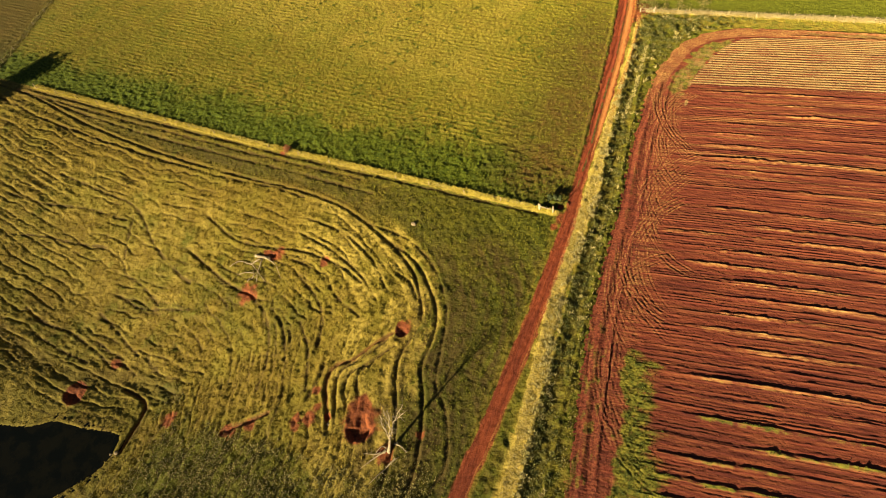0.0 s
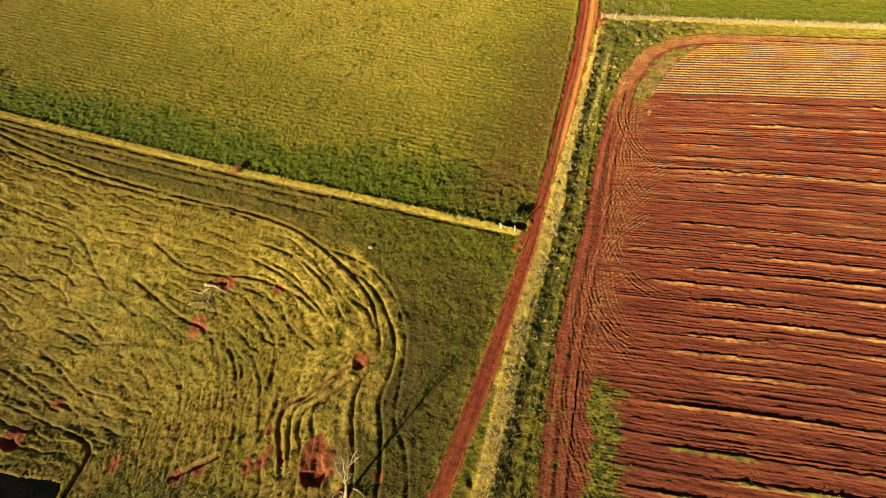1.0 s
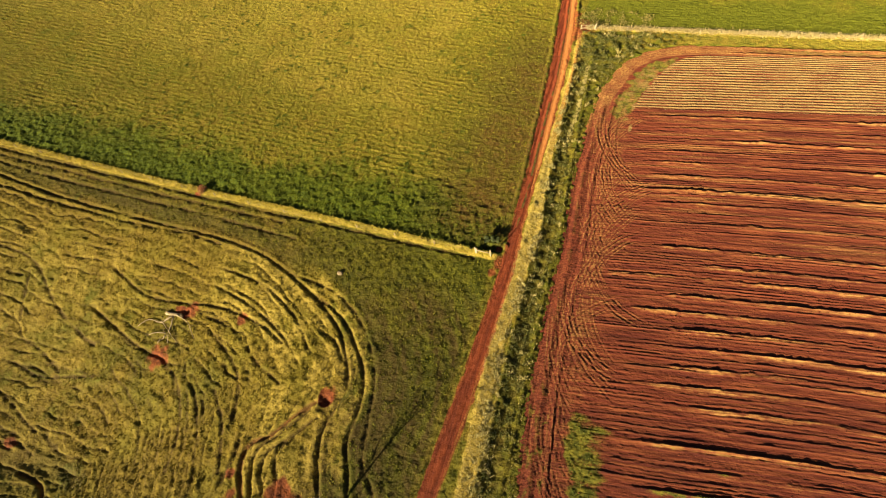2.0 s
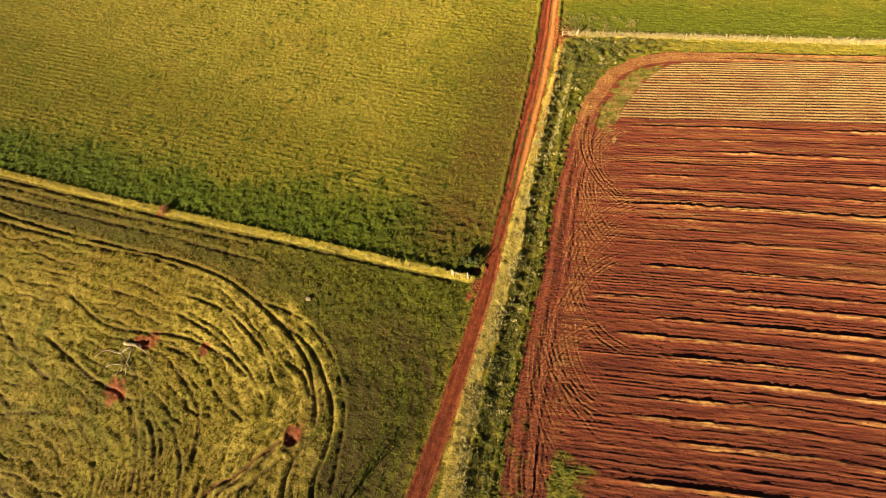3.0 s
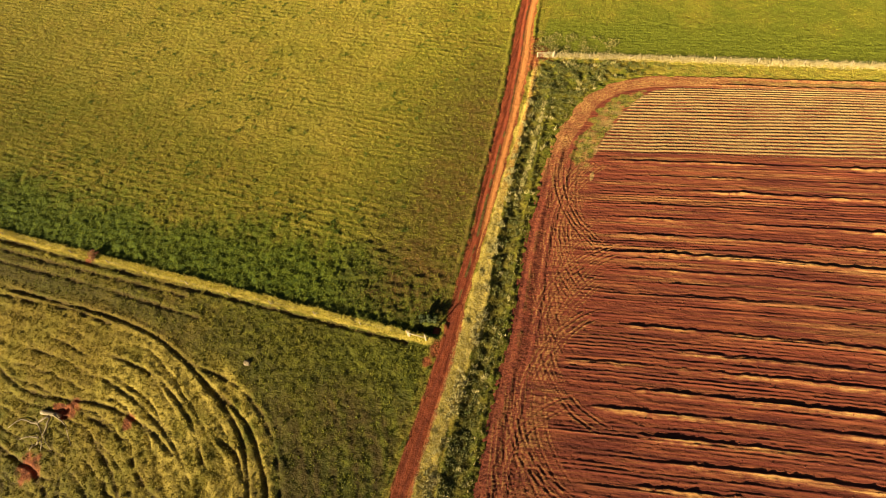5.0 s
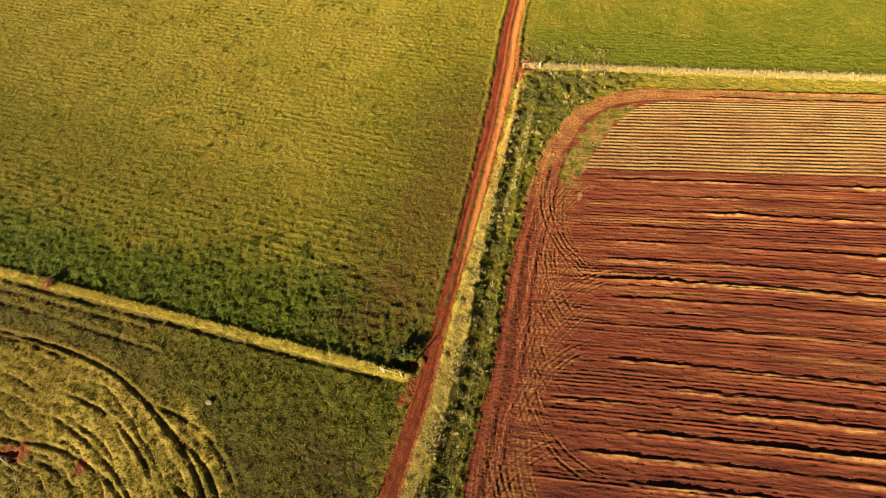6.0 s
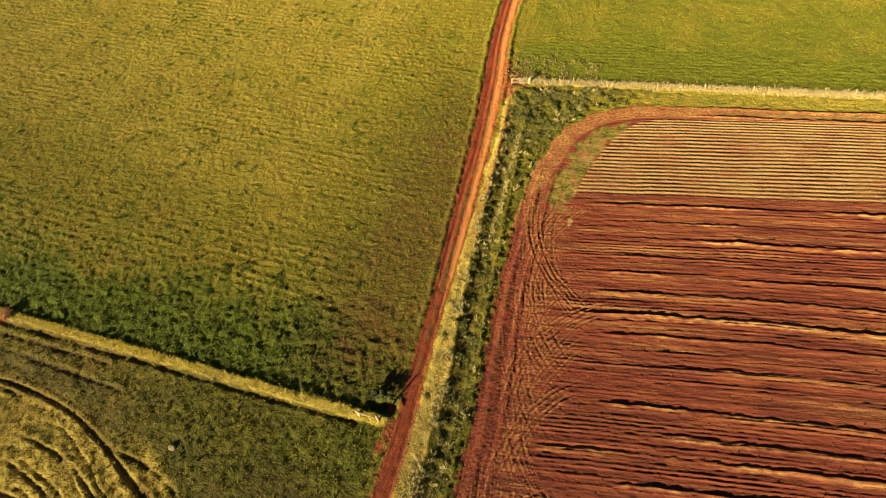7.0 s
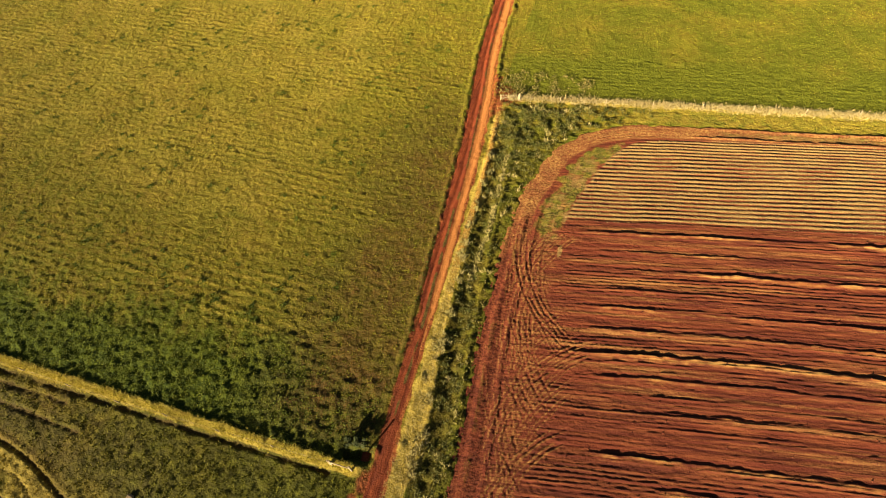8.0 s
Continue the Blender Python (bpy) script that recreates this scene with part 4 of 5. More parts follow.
spot_mat = blade_material("dark_weeds", (0.040, 0.066, 0.005), (0.085, 0.115, 0.008), (0.060, 0.085, 0.006), 0.8)
weed_mat = blade_material("green_weeds", (0.050, 0.075, 0.005), (0.120, 0.150, 0.007), (0.155, 0.17, 0.009), 0.8)
dull_mat = blade_material("dull_weeds", (0.075, 0.080, 0.013), (0.25, 0.205, 0.065), (0.30, 0.24, 0.075), 0.9)
furrow_weed_mat = blade_material("furrow_weeds", (0.045, 0.060, 0.006), (0.105, 0.120, 0.011), (0.13, 0.125, 0.015), 0.8)
ditch_mat = blade_material("ditch_leaves", (0.050, 0.062, 0.011), (0.125, 0.130, 0.024), (0.23, 0.20, 0.060), 1.1)
verge_mat = blade_material("verge_blades", (0.50, 0.41, 0.18), (0.40, 0.325, 0.125), (0.42, 0.36, 0.11), 0.8)
straw_mat = blade_material("dry_grass", (0.46, 0.39, 0.16), (0.33, 0.27, 0.10), (0.32, 0.28, 0.08), 0.7)
gold_mat = blade_material("golden_grass", (0.60, 0.50, 0.080), (0.47, 0.39, 0.055), (0.44, 0.37, 0.045), 0.5)
seed_mat = blade_material("seeding_grass", (0.50, 0.41, 0.19), (0.36, 0.28, 0.12), (0.40, 0.32, 0.12), 0.7)

x, y = scatter(rng, 34000, -125, -0.5, 0.3, 22, lambda x, y: smooth(0.45, 1.0, look_up(c_green, x, y)) * (1 - 0.9 * look_up(c_olive, x, y)) * np.where(x < -70, 0.6, 1) * smooth(-0.4, 0.3, vnoise(x, y, 1.5, 305)))
stuff("broadleaf_weeds", blade_mesh("broadleaf_weeds", rng, x, y, look_up(Z, x, y), 3, 0.22, 0.08, 0.85, 0.14, True), weed_mat, "lush green weeds in a band along the fence", "weeds")
x, y = scatter(rng, 9000, -14, 4, -70, 110, lambda x, y: np.exp(-((x - road_x(y) + road_half(y) + 0.55) / 0.35) ** 2) * smooth(-0.6, 0.2, vnoise(x, y, 1.3, 310)))
stuff("roadside_weeds", blade_mesh("roadside_weeds", rng, x, y, look_up(Z, x, y), 4, 0.36, 0.07, 0.7, 0.14, True), spot_mat, "dark ragged weeds along the bank of the road", "weeds")
pale_x = lambda y: np.interp(y, PALE[:, 1], PALE[:, 0])


x, y = scatter(rng, 3200, 1, 17, -75, 76, lambda x, y: np.where((x < edge_x(y) - 0.9) & (x > pale_x(y) + pale_half(y) + 0.5), 1.0, 0) * smooth(-0.6, 0.2, vnoise(x, y, 2.5, 301)))
x2, y2 = scatter(rng, 1500, 0.8, 34, 60, 80, lambda x, y: np.where((x < edge_x(y) - 0.4) & (y < 76.4 + 0.125 * x) & (x > pale_x(y) + 1.1), 1.0, 0) * smooth(36, 12, x) * smooth(-0.25, 0.25, fbm(x, y, 1.7, 56)))
x, y = clumped(np.append(x, x2), np.append(y, y2), 9, 0.26)
stuff("ditch_weeds", blade_mesh("ditch_weeds", rng, x, y, look_up(Z, x, y), 4, 0.30, 0.058, 0.85, 0.12, True), ditch_mat, "rank green weeds in clumps along the roadside ditch", "weeds")
x, y = scatter(rng, 9000, 5, 26, -75, 60, lambda x, y: np.exp(-((x - edge_x(y) + 0.7) / 0.45) ** 2) * smooth(-0.6, 0.2, vnoise(x, y, 2.0, 306)))
x2, y2 = scatter(rng, 1100, -2, 18, 79.0, 87, lambda x, y: np.where(x > road_x(y) + 2.2, 1.0, 0) * smooth(-0.4, 0.3, vnoise(x, y, 1.6, 307)))
x, y = np.append(x, x2), np.append(y, y2)
stuff("headland_weeds", blade_mesh("headland_weeds", rng, x, y, look_up(Z, x, y), 4, 0.34, 0.08, 0.8, 0.16, True), dull_mat, "olive and straw coloured weeds fringing the field", "weeds")
x, y = scatter(rng, 34000, -92, -3, -100, -58, lambda x, y: smooth(0.35, 0.65, look_up(c_green, x, y)) * (1 - look_up(c_soil, x, y)) * (look_up(Z, x, y) > DAM_LEVEL + 0.05) * smooth(-0.5, 0.4, fbm(x, y, 3.0, 308)) * smooth(-56, -68, y))
stuff("tall_weeds", blade_mesh("tall_weeds", rng, x, y, look_up(Z, x, y), 4, 0.38, 0.09, 0.75, 0.2, True), dull_mat, "tall dull green weeds with dry seed heads", "weeds")
x, y = scatter(rng, 60000, -2, 12, -75, 77, lambda x, y: smooth(1.1, 0.7, np.abs(x - pale_x(y)) / pale_half(y)) * (1 - 0.7 * smooth(22, 40, y)))
stuff("verge_grass", blade_mesh("verge_grass", rng, x, y, look_up(Z, x, y), 5, 0.17, 0.028, 0.85, 0.16), verge_mat, "golden grass along the edge of the red road", "grass")
x, y = scatter(rng, 6200, 0, 14, -75, 74, lambda x, y: np.exp(-((x - pale_x(y) - pale_half(y) + 0.3) / 0.7) ** 2) * smooth(-0.3, 0.3, vnoise(x, y, 2.2, 65)) * np.where(y > 45, 0.25, 1))
x2, y2 = scatter(rng, 900, 4, 8, 33, 62, lambda x, y: np.exp(-((x - np.interp(y, (33, 39, 46, 53, 60), (5.6, 5.9, 6.1, 5.5, 5.3))) / 0.16) ** 2))
x3, y3 = scatter(rng, 1700, 1, 20, -75, 78, lambda x, y: np.where((x < edge_x(y) - 0.6) & (x > pale_x(y) + pale_half(y)) & (y < 76 + 0.125 * x), 1.0, 0) * smooth(0.15, 0.45, fbm(x, y, 1.9, 309)))
x, y = clumped(np.concatenate([x, x2, x3]), np.concatenate([y, y2, y3]), 7, 0.2)
stuff("bleached_grass", blade_mesh("bleached_grass", rng, x, y, look_up(Z, x, y), 5, 0.55, 0.06, 0.85, 0.1), straw_mat, "bleached dry grass lying over the edge of the ditch", "grass")
x, y = scatter(rng, 60000, -173, -1.5, -1.4, 1.4, lambda x, y: np.exp(-((y + 0.30) / 0.55) ** 2) * (0.7 + 0.4 * vnoise(x, y, 1.5, 303)))
stuff("fence_grass", blade_mesh("fence_grass", rng, x, y, look_up(Z, x, y), 5, 0.26, 0.035, 0.95, 0.10), gold_mat, "golden dry grass standing along the paddock fence", "grass")
x, y = scatter(rng, 36000, 1.5, 84, 75, 92, lambda x, y: np.exp(-((y - 77.9 - 0.125 * x) / 0.8) ** 2))
stuff("boundary_grass", blade_mesh("boundary_grass", rng, x, y, look_up(Z, x, y), 5, 0.55, 0.04, 0.6, 0.16), seed_mat, "tall bleached grass along the boundary fence", "grass")
x, y = scatter(rng, 9000, -212, -194, 2, 60, lambda x, y: np.exp(-((x + 196.5 + 0.36 * (y - 4)) / 1.2) ** 2))
stuff("far_fence_grass", blade_mesh("far_fence_grass", rng, x, y, look_up(Z, x, y), 4, 0.45, 0.08, 0.6, 0.3), dull_mat, "dry grass under the far side fence", "grass")
# scattered darker clumps in the sown paddock
x, y = scatter(rng, 300, -115, -8, 16, 108, lambda x, y: 0.4 + 0.6 * (vnoise(x, y, 14, 304) > 0))
x, y = clumped(x, y, 17, 0.27)
stuff("weed_clumps", blade_mesh("weed_clumps", rng, x, y, look_up(Z, x, y), 3, 0.27, 0.10, 1.05, 0.10, True), spot_mat, "dark green weed clumps dotted through the paddock", "weeds")


def field_at(x, y):
    """Height of the ploughed field near a place."""
    u, v = x * ct + y * st, -x * st + y * ct
    i, j = np.clip(np.searchsorted(fu, u), 0, len(fu) - 1), np.clip(np.searchsorted(fv, v), 0, len(fv) - 1)
    return FZ[j, i], edge[j, i], green_f[j, i], in_stubble[j, i]


green_f = green
x, y = scatter(rng, 38000, 10, 85, -60, 82, lambda x, y: np.where(field_at(x, y)[1] > 0.3, 0.75, 0) * (1 - field_at(x, y)[3]))
n = len(x)
size = rng.uniform(0.04, 0.10, n) * np.where(rng.random(n) < 0.06, 1.8, 1)
base = np.stack([x, y, field_at(x, y)[0] - 0.02], -1)
turn = rng.uniform(0, 6.283, n)
corner_of = [np.stack([np.cos(turn + a) * size, np.sin(turn + a) * size, 0 * size], -1) for a in (0, 2.1, 4.2)]
top = base + np.stack([rng.normal(0, 0.3, n) * size, rng.normal(0, 0.3, n) * size, size * rng.uniform(0.7, 1.3, n)], -1)
verts = np.stack([base + corner_of[0], base + corner_of[1], base + corner_of[2], top], 1).reshape(-1, 3)
tri = (np.arange(n)[:, None, None] * 4 + np.array([[0, 1, 3], [1, 2, 3], [2, 0, 3]])[None]).reshape(-1, 3)
stuff("soil_clods", mesh_from("soil_clods", verts, tri, False), blade_material("clods", RED, RED2, (0.20, 0.055, 0.022), 0.5), "loose red clods over the ploughed ground", "soil")
x, y = scatter(rng, 26000, 12, 85, -60, 82, lambda x, y: smooth(0.35, 0.8, field_at(x, y)[2]))
stuff("field_weeds", blade_mesh("field_weeds", rng, x, y, field_at(x, y)[0], 3, 0.25, 0.07, 0.7, 0.12, True), furrow_weed_mat, "green weeds growing between the furrows", "weeds")
x, y = scatter(rng, 70000, 18, 85, 46, 82, lambda x, y: field_at(x, y)[3] * smooth(-0.2, 0.7, np.cos(6.283 * (-x * st + y * ct + 0.5 * vnoise(x * ct + y * st, -x * st + y * ct, 26, 201) + 0.12 * vnoise(x * ct + y * st, -x * st + y * ct, 6, 202)) / 0.93)))
stuff("stubble", blade_mesh("stubble", rng, x, y, field_at(x, y)[0], 2, 0.16, 0.05, 0.8, 0.06), blade_material("straw_stubble", (0.31, 0.225, 0.115), (0.20, 0.14, 0.068), (0.25, 0.19, 0.075), 0.6),
      "cut straw stubble standing in straight rows", "stubble")


# ---- things: helpers ----
def part(name, bm, material, parent, label=""):
    me = bpy.data.meshes.new(name)
    bm.to_mesh(me)
    bm.free()
    me.materials.append(material)
    for p in me.polygons:
        p.use_smooth = True
    ob = new(name, me)
    ob.parent = parent
    return tagged(ob, label)


def thing(name, x, y, z, label, category, group=""):
    ob = new(name)
    ob.location = (x, y, z)
    ob.empty_display_size = 0.3
    return tagged(ob, label, category, group)


def tube(bm, pts, radii, sides=7, rough=0.0, seed=0):
    """A tapered limb along a line of points, closed at both ends."""
    pts = [Vector(p) for p in pts]
    rings, r = [], random.Random(seed)
    for k, p in enumerate(pts):
        way = (pts[min(k + 1, len(pts) - 1)] - pts[max(k - 1, 0)]).normalized()
        a = way.orthogonal().normalized()
        b = way.cross(a)
        ring = []
        for s in range(sides):
            t = 6.28318 * s / sides
            rad = radii[k] * (1 + rough * r.uniform(-1, 1))
            ring.append(bm.verts.new(p + (a * math.cos(t) + b * math.sin(t)) * rad))
        rings.append(ring)
    for lo, hi in zip(rings, rings[1:]):
        # rings may turn against one another: join by nearest start
        shift = min(range(sides), key=lambda q: (hi[q].co - lo[0].co).length)
        for s in range(sides):
            bm.faces.new((lo[s], lo[(s + 1) % sides], hi[(s + 1 + shift) % sides], hi[(s + shift) % sides]))
    bm.faces.new(rings[0][::-1])
    bm.faces.new(rings[-1])
    return bm


def limb(bm, a, b, r0, r1, steps=5, bend=0.1, seed=0, sides=7):
    r = random.Random(seed)
    a, b = Vector(a), Vector(b)
    ln = (b - a).length
    pts = [a.lerp(b, k / steps) + (Vector((r.uniform(-1, 1), r.uniform(-1, 1), r.uniform(-0.6, 1))) * bend * ln * math.sin(3.14 * k / steps) * 0.6 if 0 < k < steps else Vector()) for k in range(steps + 1)]
    tube(bm, pts, [r0 + (r1 - r0) * k / steps for k in range(steps + 1)], sides, 0.10, seed)
    return pts


wood_mat = plain_material("weathered_timber", (0.42, 0.34, 0.22), (0.26, 0.20, 0.13), 9.0, 0.5, 0.85, (1, 1, 0.15))
dead_mat = plain_material("bleached_dead_wood", (0.42, 0.34, 0.21), (0.22, 0.165, 0.10), 5.0, 0.5, 0.8, (1, 1, 0.3))
bark_mat = plain_material("gum_bark", (0.22, 0.17, 0.12), (0.12, 0.09, 0.06), 4.0, 0.6, 0.9, (1, 1, 0.25))
wire_mat = plain_material("fence_wire", (0.30, 0.29, 0.27), (0.20, 0.19, 0.18), 30.0, 0.1, 0.5)
gate_mat = plain_material("white_gate_paint", (0.38, 0.32, 0.20), (0.26, 0.21, 0.13), 7.0, 0.2, 0.6)
rock_mat = plain_material("pale_stone", (0.36, 0.28, 0.17), (0.25, 0.18, 0.11), 6.0, 0.6, 0.9, None, 0.06)
leaf_mat = blade_material("gum_leaves", (0.045, 0.060, 0.020), (0.08, 0.10, 0.03), (0.06, 0.07, 0.02), 0.4)


# ---- fences and gates ----
def post_mesh(tall, r):
    bm = bmesh.new()
    tube(bm, [(0, 0, -0.3), (0.01, 0, 0.3 * tall), (0.0, 0.01, 0.75 * tall), (0.015, 0.0, tall - 0.03), (0.015, 0, tall)], [r * 1.05, r, r * 0.95, r * 0.92, r * 0.7], 8, 0.06, 3)
    me = bpy.data.meshes.new("post")
    bm.to_mesh(me)
    bm.free()
    me.materials.append(wood_mat)
    return me


POST, STRAINER = post_mesh(1.25, 0.075), post_mesh(1.9, 0.13)


def fence(name, line, step, label, strands=4, ends=True):
    """A post and wire fence along a line of places."""
    p = [Vector((a, b, 0)) for a, b in line]
    root = thing(name, p[0].x, p[0].y, floor_at(p[0].x, p[0].y), label, "fence")
    spots = []
    for a, b in zip(p, p[1:]):
        n = max(1, round((b - a).length / step))
        spots += [a.lerp(b, k / n) for k in range(n)]
    spots.append(p[-1])
    r = random.Random(len(spots))
    feet = []
    for k, s in enumerate(spots):
        z = floor_at(s.x, s.y)
        ob = new("post", STRAINER if ends and k in (0, len(spots) - 1) else POST)
        ob.parent = root
        ob.matrix_basis = pose(s.x - root.location.x, s.y - root.location.y, z - root.location.z, r.uniform(-3, 3), r.uniform(-3, 3), r.uniform(0, 360))
        feet.append(Vector((s.x - root.location.x, s.y - root.location.y, z - root.location.z)))
    for w in range(strands):
        bm = bmesh.new()
        pts = []
        for a, b in zip(feet, feet[1:]):
            pts += [a + Vector((0, 0.06, 0.28 + 0.27 * w)), a.lerp(b, 0.5) + Vector((0, 0.06, 0.26 + 0.27 * w))]
        pts.append(feet[-1] + Vector((0, 0.06, 0.28 + 0.27 * w)))
        tube(bm, pts, [0.004] * len(pts), 4)
        part("wire", bm, wire_mat, root)
    return root


fence("boundary_fence", [(3.9, 77.8), (12.1, 78.9), (30.2, 81.4), (67.3, 86.3), (125, 94)], 9.5, "timber post and wire fence in tall bleached grass")
fence("paddock_fence", [(-4.9, -0.45), (-41, -1.2), (-90, -0.6), (-172, -0.9)], 9.6, "timber post and wire fence between the two paddocks")
fence("side_fence", [(-195, 0), (-203.7, 26.5), (-215, 58)], 7.5, "old post and wire fence on the far side of the paddock")


def farm_gate(x, y, turn, wide, tall):
    root = thing("farm_gate", x, y, floor_at(x, y), "closed white pipe farm gate beside the red road", "gate")
    root.rotation_euler = (0, 0, radians(turn))
    for k, px in enumerate((0.0, wide)):
        bm = bmesh.new()
        tube(bm, [(px, 0, -0.4), (px, 0, 0.5 * tall), (px, 0.01, tall + 0.12), (px, 0.01, tall + 0.15)], [0.10, 0.095, 0.09, 0.05], 8, 0.03, k)
        part("gate_post", bm, gate_mat, root, "pale gate post")
    for k, h in enumerate((0.18, 0.48, 0.8, 1.0)):
        bm = bmesh.new()
        tube(bm, [(0.1, 0, h * tall), (wide / 2, 0, h * tall - 0.01), (wide - 0.1, 0, h * tall)], [0.025 + 0.02 * (k == 3)] * 3, 6)
        part("rail", bm, gate_mat, root)
    for px in (0.12, wide - 0.12):
        bm = bmesh.new()
        tube(bm, [(px, 0, 0.17 * tall), (px, 0, tall)], [0.03, 0.03], 6)
        part("stile", bm, gate_mat, root)
    bm = bmesh.new()
    tube(bm, [(0.12, 0.03, 0.18 * tall), (wide - 0.12, 0.03, tall)], [0.022, 0.022], 6)
    part("brace", bm, gate_mat, root)
    return root


farm_gate(0.1, 77.0, 11, 3.65, 1.25)

# the strained end of the paddock fence, two tall posts with a rail
end = thing("fence_end_assembly", -4.7, -0.42, floor_at(-4.7, -0.42), "pale timber strainer posts joined by a rail", "fence post")
for px, tall in ((0.0, 1.7), (3.0, 2.1)):
    bm = bmesh.new()
    zz = floor_at(-4.7 + px, -0.4) - end.location.z
    tube(bm, [(px, 0, zz - 0.5), (px + 0.02, 0, zz + 0.6), (px, 0.02, zz + tall - 0.04), (px, 0.02, zz + tall)], [0.16, 0.15, 0.14, 0.10], 9, 0.05, int(px))
    part("post", bm, wood_mat, end)
bm = bmesh.new()
tube(bm, [(0.1, 0.02, 1.0), (1.5, 0.0, 0.95), (2.95, 0.02, 0.95)], [0.09, 0.085, 0.09], 8, 0.05, 5)
part("rail", bm, wood_mat, end)


# ---- dead trees ----
def twigs(bm, pts, rng_, count, ln, r0, up=0.6):
    for _ in range(count):
        k = rng_.randrange(1, len(pts))
        a = pts[k].lerp(pts[k - 1], rng_.random())
        way = Vector((rng_.uniform(-1, 1), rng_.uniform(-0.6, 1), rng_.uniform(-0.2, 1) * up + 0.2)).normalized()
        limb(bm, a, a + way * ln * rng_.uniform(0.5, 1.2), r0, 0.012, 3, 0.15, rng_.randrange(9999), 5)


def dead_tree():
    x, y = -13.4, -60.2
    root = thing("dead_tree", x, y, floor_at(x, y), "leaning bleached dead tree with bare forked limbs", "tree")
    r = random.Random(5)
    bm = bmesh.new()
    tube(bm, [(-0.1, -0.1, -0.4), (0, 0.1, 0.3), (0.05, 0.6, 1.1), (0.0, 1.3, 2.1), (-0.1, 1.9, 3.0)], [0.45, 0.33, 0.26, 0.22, 0.19], 10, 0.14, 1)
    part("trunk", bm, dead_mat, root)
    for k, (a, b, r0) in enumerate((((-0.1, 1.8, 2.9), (1.3, 6.6, 8.2), 0.16), ((-0.1, 1.9, 3.0), (-0.5, 4.6, 8.6), 0.16), ((0.0, 1.4, 2.2), (-2.3, 3.9, 6.4), 0.14), ((0.5, 4.2, 5.6), (2.0, 5.4, 7.8), 0.10), ((-0.2, 2.8, 5.0), (-1.6, 4.6, 7.6), 0.10))):
        bm = bmesh.new()
        pts = limb(bm, a, b, r0, 0.05, 7, 0.10, 40 + k, 8)
        twigs(bm, pts, r, 14, 1.6, 0.035)
        part("branch", bm, dead_mat, root)
    return root


dead_tree()


def fallen_branch(line, r0, seed, label):
    x, y = line[0]
    root_z = floor_at(x, y)
    bm = bmesh.new()
    pts = [Vector((a - x, b - y, max(floor_at(a, b), floor_at(a + 0.2, b), floor_at(a, b - 0.2)) - root_z + r0 * 0.8)) for a, b in curve_points(line, 3)]
    n = len(pts)
    tube(bm, pts, [r0 * (1 - 0.75 * k / (n - 1)) for k in range(n)], 7, 0.12, seed)
    twigs(bm, pts, random.Random(seed), 6, 0.9, r0 * 0.3, 0.5)
    me = bpy.data.meshes.new("fallen_branch")
    bm.to_mesh(me)
    bm.free()
    me.materials.append(dead_mat)
    ob = new("fallen_branch", me)
    ob.location = (x, y, root_z)
    return tagged(ob, label, "branch", "branches fallen under the dead tree")


for k, (line, r0) in enumerate((([(-13.9, -60.4), (-15.2, -62.0), (-17.0, -64.8)], 0.20), ([(-13.9, -60.7), (-15.6, -61.6), (-17.8, -62.3)], 0.16), ([(-13.0, -58.7), (-11.6, -58.7), (-10.2, -59.4)], 0.20),
                                ([(-11.7, -61.0), (-12.8, -63.4), (-14.2, -66.6)], 0.17), ([(-13.6, -60.1), (-15.0, -60.0), (-15.8, -62.2)], 0.15))):
    fallen_branch(line, r0, 60 + k, "pale dead branch lying in the weeds under the dead tree")


def fallen_tree():
    x, y = -64.6, -30.6
    root = thing("fallen_tree", x, y, floor_at(x, y), "bleached fallen tree with sprawling bare limbs on the grass", "tree")

    def rest(a, b, up):
        return (a - x, b - y, floor_at(a, b) - root.location.z + up)

    bm = bmesh.new()
    limb(bm, rest(-66.8, -30.0, 0.35), rest(-62.6, -29.7, 0.3), 0.42, 0.34, 5, 0.05, 3, 10)
    part("trunk", bm, dead_mat, root)
    r = random.Random(8)
    for k, (line, r0, up) in enumerate((([(-64.8, -30.2), (-67.2, -32.0), (-70.8, -32.2), (-72.8, -34.3)], 0.20, 0.5), ([(-67.4, -31.8), (-63.9, -33.6), (-60.9, -35.2)], 0.12, 0.4), ([(-64.9, -34.0), (-67.0, -34.3), (-69.4, -35.3)], 0.16, 0.35),
                                         ([(-64.4, -30.3), (-64.2, -33.0), (-63.2, -35.8)], 0.20, 0.5), ([(-63.8, -29.9), (-60.2, -30.8), (-57.0, -33.5)], 0.14, 0.45), ([(-64.7, -34.5), (-65.4, -35.2), (-65.8, -36.4)], 0.18, 0.3))):
        pts = [Vector(rest(a, b, up)) for a, b in curve_points(line, 3)]
        bm = bmesh.new()
        n = len(pts)
        tube(bm, pts, [r0 * (1 - 0.7 * q / (n - 1)) for q in range(n)], 7, 0.12, k)
        twigs(bm, pts, r, 8, 1.1, 0.04, 0.8)
        part("branch", bm, dead_mat, root)


fallen_tree()


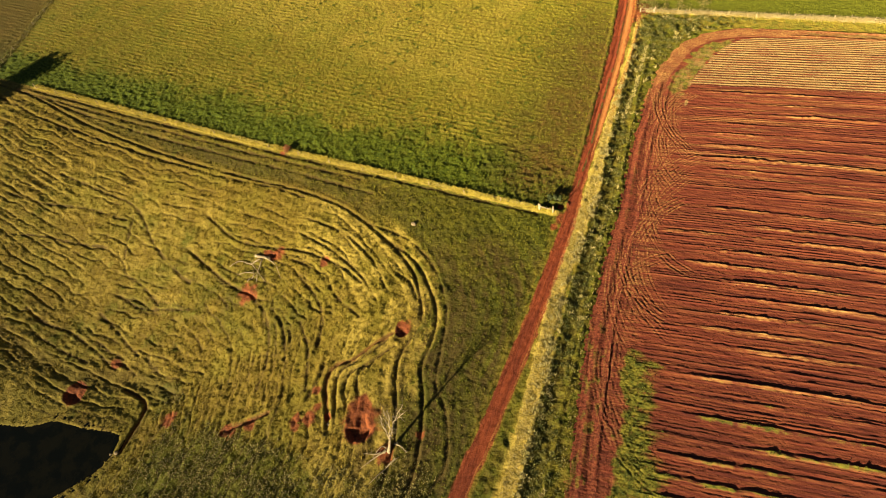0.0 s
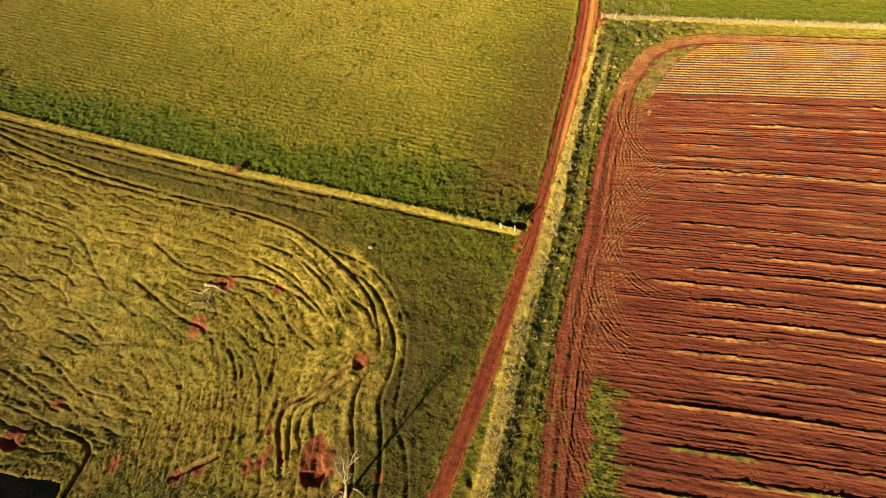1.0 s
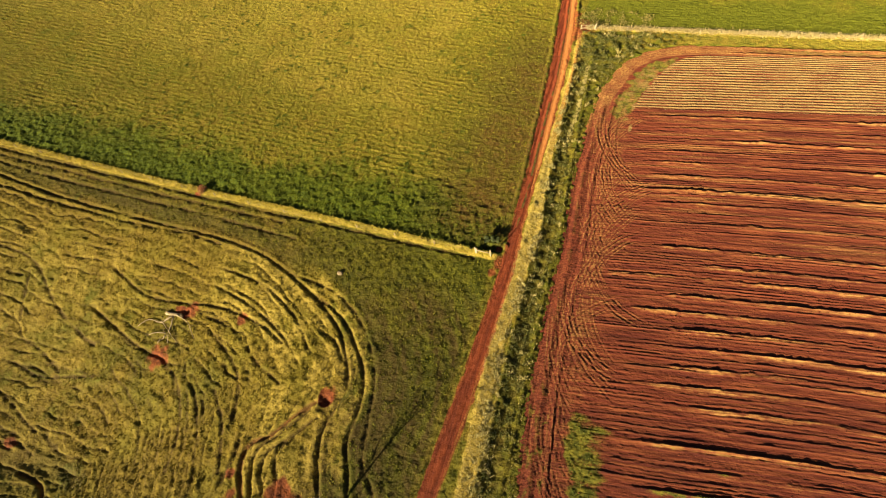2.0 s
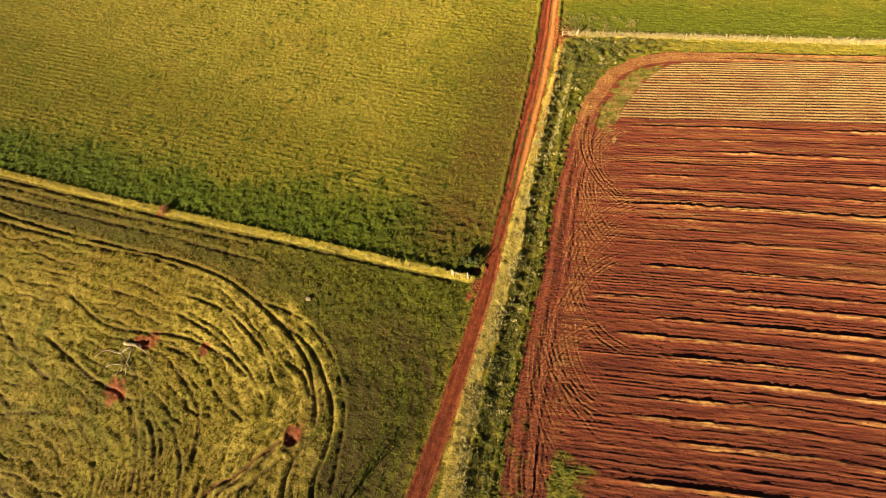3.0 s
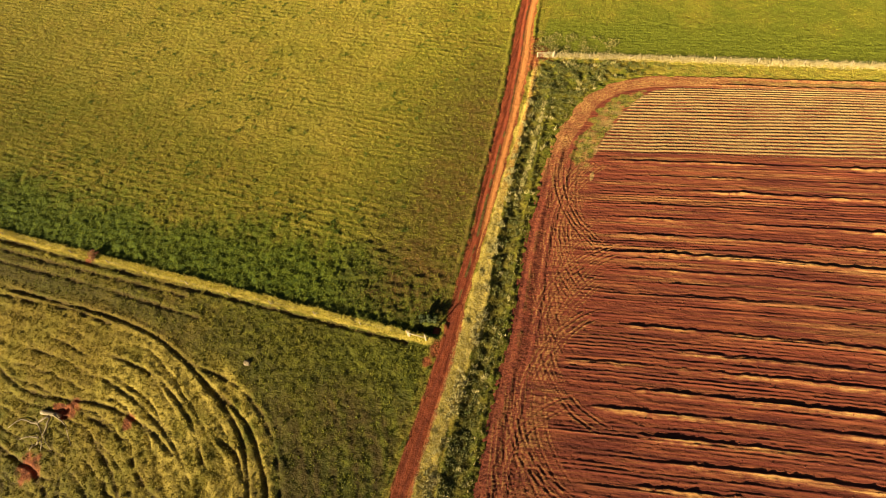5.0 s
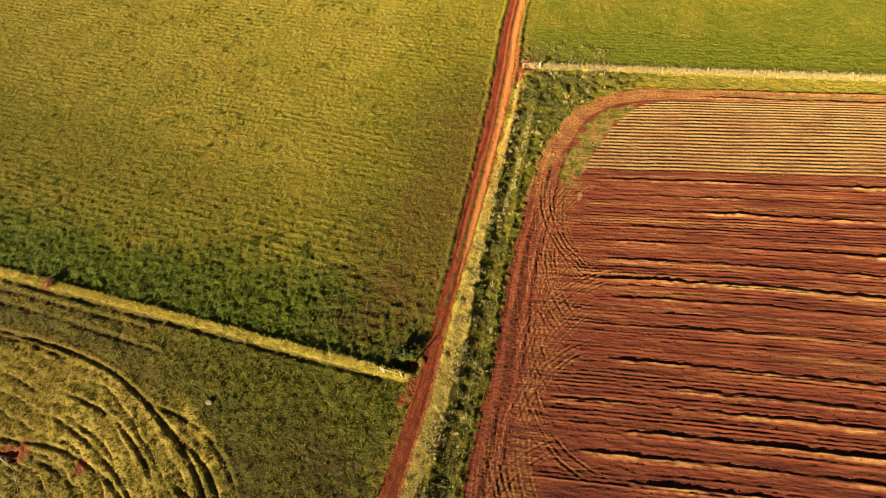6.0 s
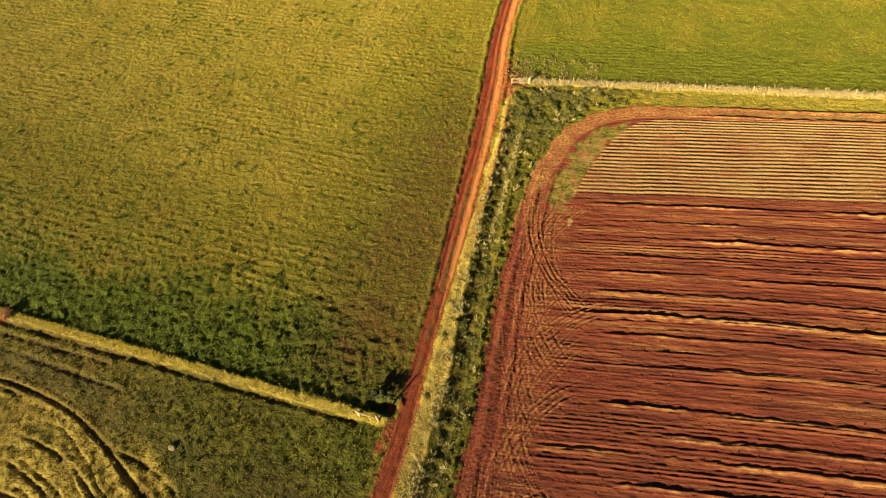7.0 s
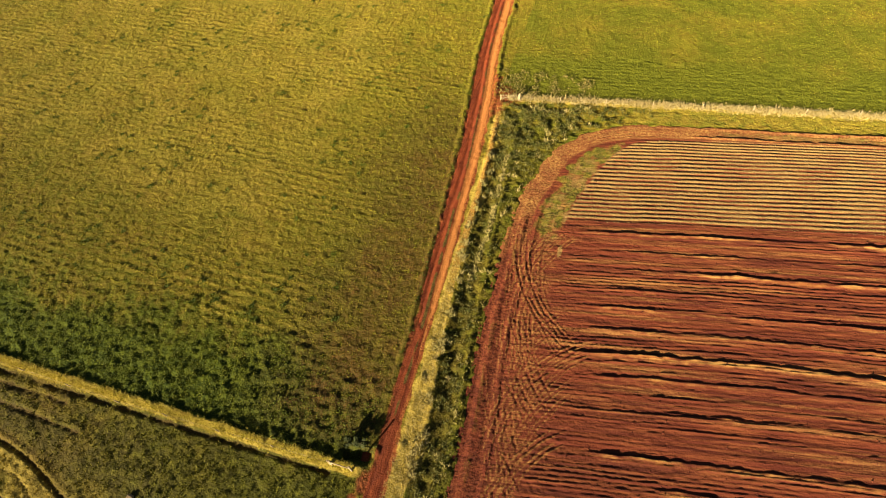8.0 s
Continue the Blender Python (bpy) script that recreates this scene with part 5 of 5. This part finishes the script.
# ---- stones ----
def stone(x, y, size, seed, label):
    bm = bmesh.new()
    bmesh.ops.create_icosphere(bm, subdivisions=3, radius=1.0)
    for v in bm.verts:
        q = v.co * 1.4 + Vector((seed, 0, 0))
        v.co *= 1 + 0.28 * noise.noise(q) + 0.10 * noise.noise(q * 3)
        v.co = Vector((v.co.x * size, v.co.y * size * 0.75, v.co.z * size * 0.45))
    me = bpy.data.meshes.new("stone")
    bm.to_mesh(me)
    bm.free()
    me.materials.append(rock_mat)
    ob = new("stone", me)
    ob.location = (x, y, floor_at(x, y) + size * 0.12)
    return tagged(ob, label, "stone")


stone(-30.9, -12.5, 0.62, 3, "single pale stone lying alone in the grass")
stone(-27.5, -59.7, 0.36, 8, "small pale stone at the rim of a burrow")
stone(-74.2, -80.6, 0.55, 12, "pale stone on the edge of the washed-out gully")
stone(-75.4, -81.4, 0.42, 15, "pale stone on the edge of the washed-out gully")


# ---- shrubs and trees ----
def leaf_cloud(bm, rng_, centre, radius, count, size):
    for _ in range(count):
        d = Vector((rng_.gauss(0, 1), rng_.gauss(0, 1), rng_.gauss(0, 0.8)))
        p = Vector(centre) + d.normalized() * radius * rng_.random() ** 0.4
        a = Vector((rng_.uniform(-1, 1), rng_.uniform(-1, 1), rng_.uniform(-1, 1))).normalized()
        b = a.orthogonal().normalized() * size * rng_.uniform(0.3, 0.6)
        a = a * size * rng_.uniform(0.6, 1.3)
        bm.faces.new([bm.verts.new(v) for v in (p - a, p + b, p + a, p - b)])


def shrub(x, y, tall, wide, seed, label, leaves=None):
    root = thing("shrub", x, y, floor_at(x, y), label, "shrub")
    r = random.Random(seed)
    bm = bmesh.new()
    heads = []
    for k in range(6):
        e = Vector((r.uniform(-1, 1) * wide, r.uniform(-1, 1) * wide, tall * r.uniform(0.5, 1.0)))
        limb(bm, (r.uniform(-0.1, 0.1), r.uniform(-0.1, 0.1), -0.1), e, 0.05, 0.02, 4, 0.12, seed + k, 6)
        heads.append(e)
    part("stem", bm, dead_mat, root, "pale bare stem")
    bm = bmesh.new()
    for e in heads:
        leaf_cloud(bm, r, e * 0.8, wide * 0.55, 90, 0.16)
    part("foliage", bm, leaves or leaf_mat, root)
    return root


rust_mat = blade_material("rusty_leaves", (0.17, 0.055, 0.025), (0.27, 0.105, 0.040), (0.21, 0.10, 0.035), 0.5)
shrub(-74.6, -0.4, 1.1, 1.1, 73, "rusty brown dry bush growing in the paddock fence", rust_mat)
shrub(-1.9, 3.4, 1.5, 0.8, 71, "ragged dark shrub with pale stems at the fence corner")
shrub(-3.4, 3.0, 1.0, 0.7, 72, "low dark shrub in weeds at the fence corner")


def gum_tree(x, y, tall, wide, seed, label):
    root = thing("gum_tree", x, y, floor_at(x, y), label, "tree", "trees round the pasture")
    r = random.Random(seed)
    bm = bmesh.new()
    trunk = limb(bm, (0, 0, -0.4), (r.uniform(-0.5, 0.5), r.uniform(-0.5, 0.5), tall * 0.75), tall * 0.035, 0.10, 7, 0.04, seed, 10)
    heads = [trunk[-1]]
    for k in range(11):
        a = trunk[2 + k % 5]
        e = a + Vector((math.cos(k * 2.4) * wide * r.uniform(0.5, 0.9), math.sin(k * 2.4) * wide * r.uniform(0.5, 0.9), tall * r.uniform(0.12, 0.30)))
        limb(bm, a, e, 0.14, 0.04, 5, 0.1, seed + k, 7)
        heads += [e, a.lerp(e, 0.6)]
    part("trunk", bm, bark_mat, root)
    bm = bmesh.new()
    for e in heads:
        leaf_cloud(bm, r, e + Vector((0, 0, 0.3)), wide * 0.36, 230, 0.42)
    part("crown", bm, leaf_mat, root)
    return root


gum_tree(-193.0, -27.5, 13.0, 5.6, 91, "tall dark-leaved gum tree beside the paddock fence")
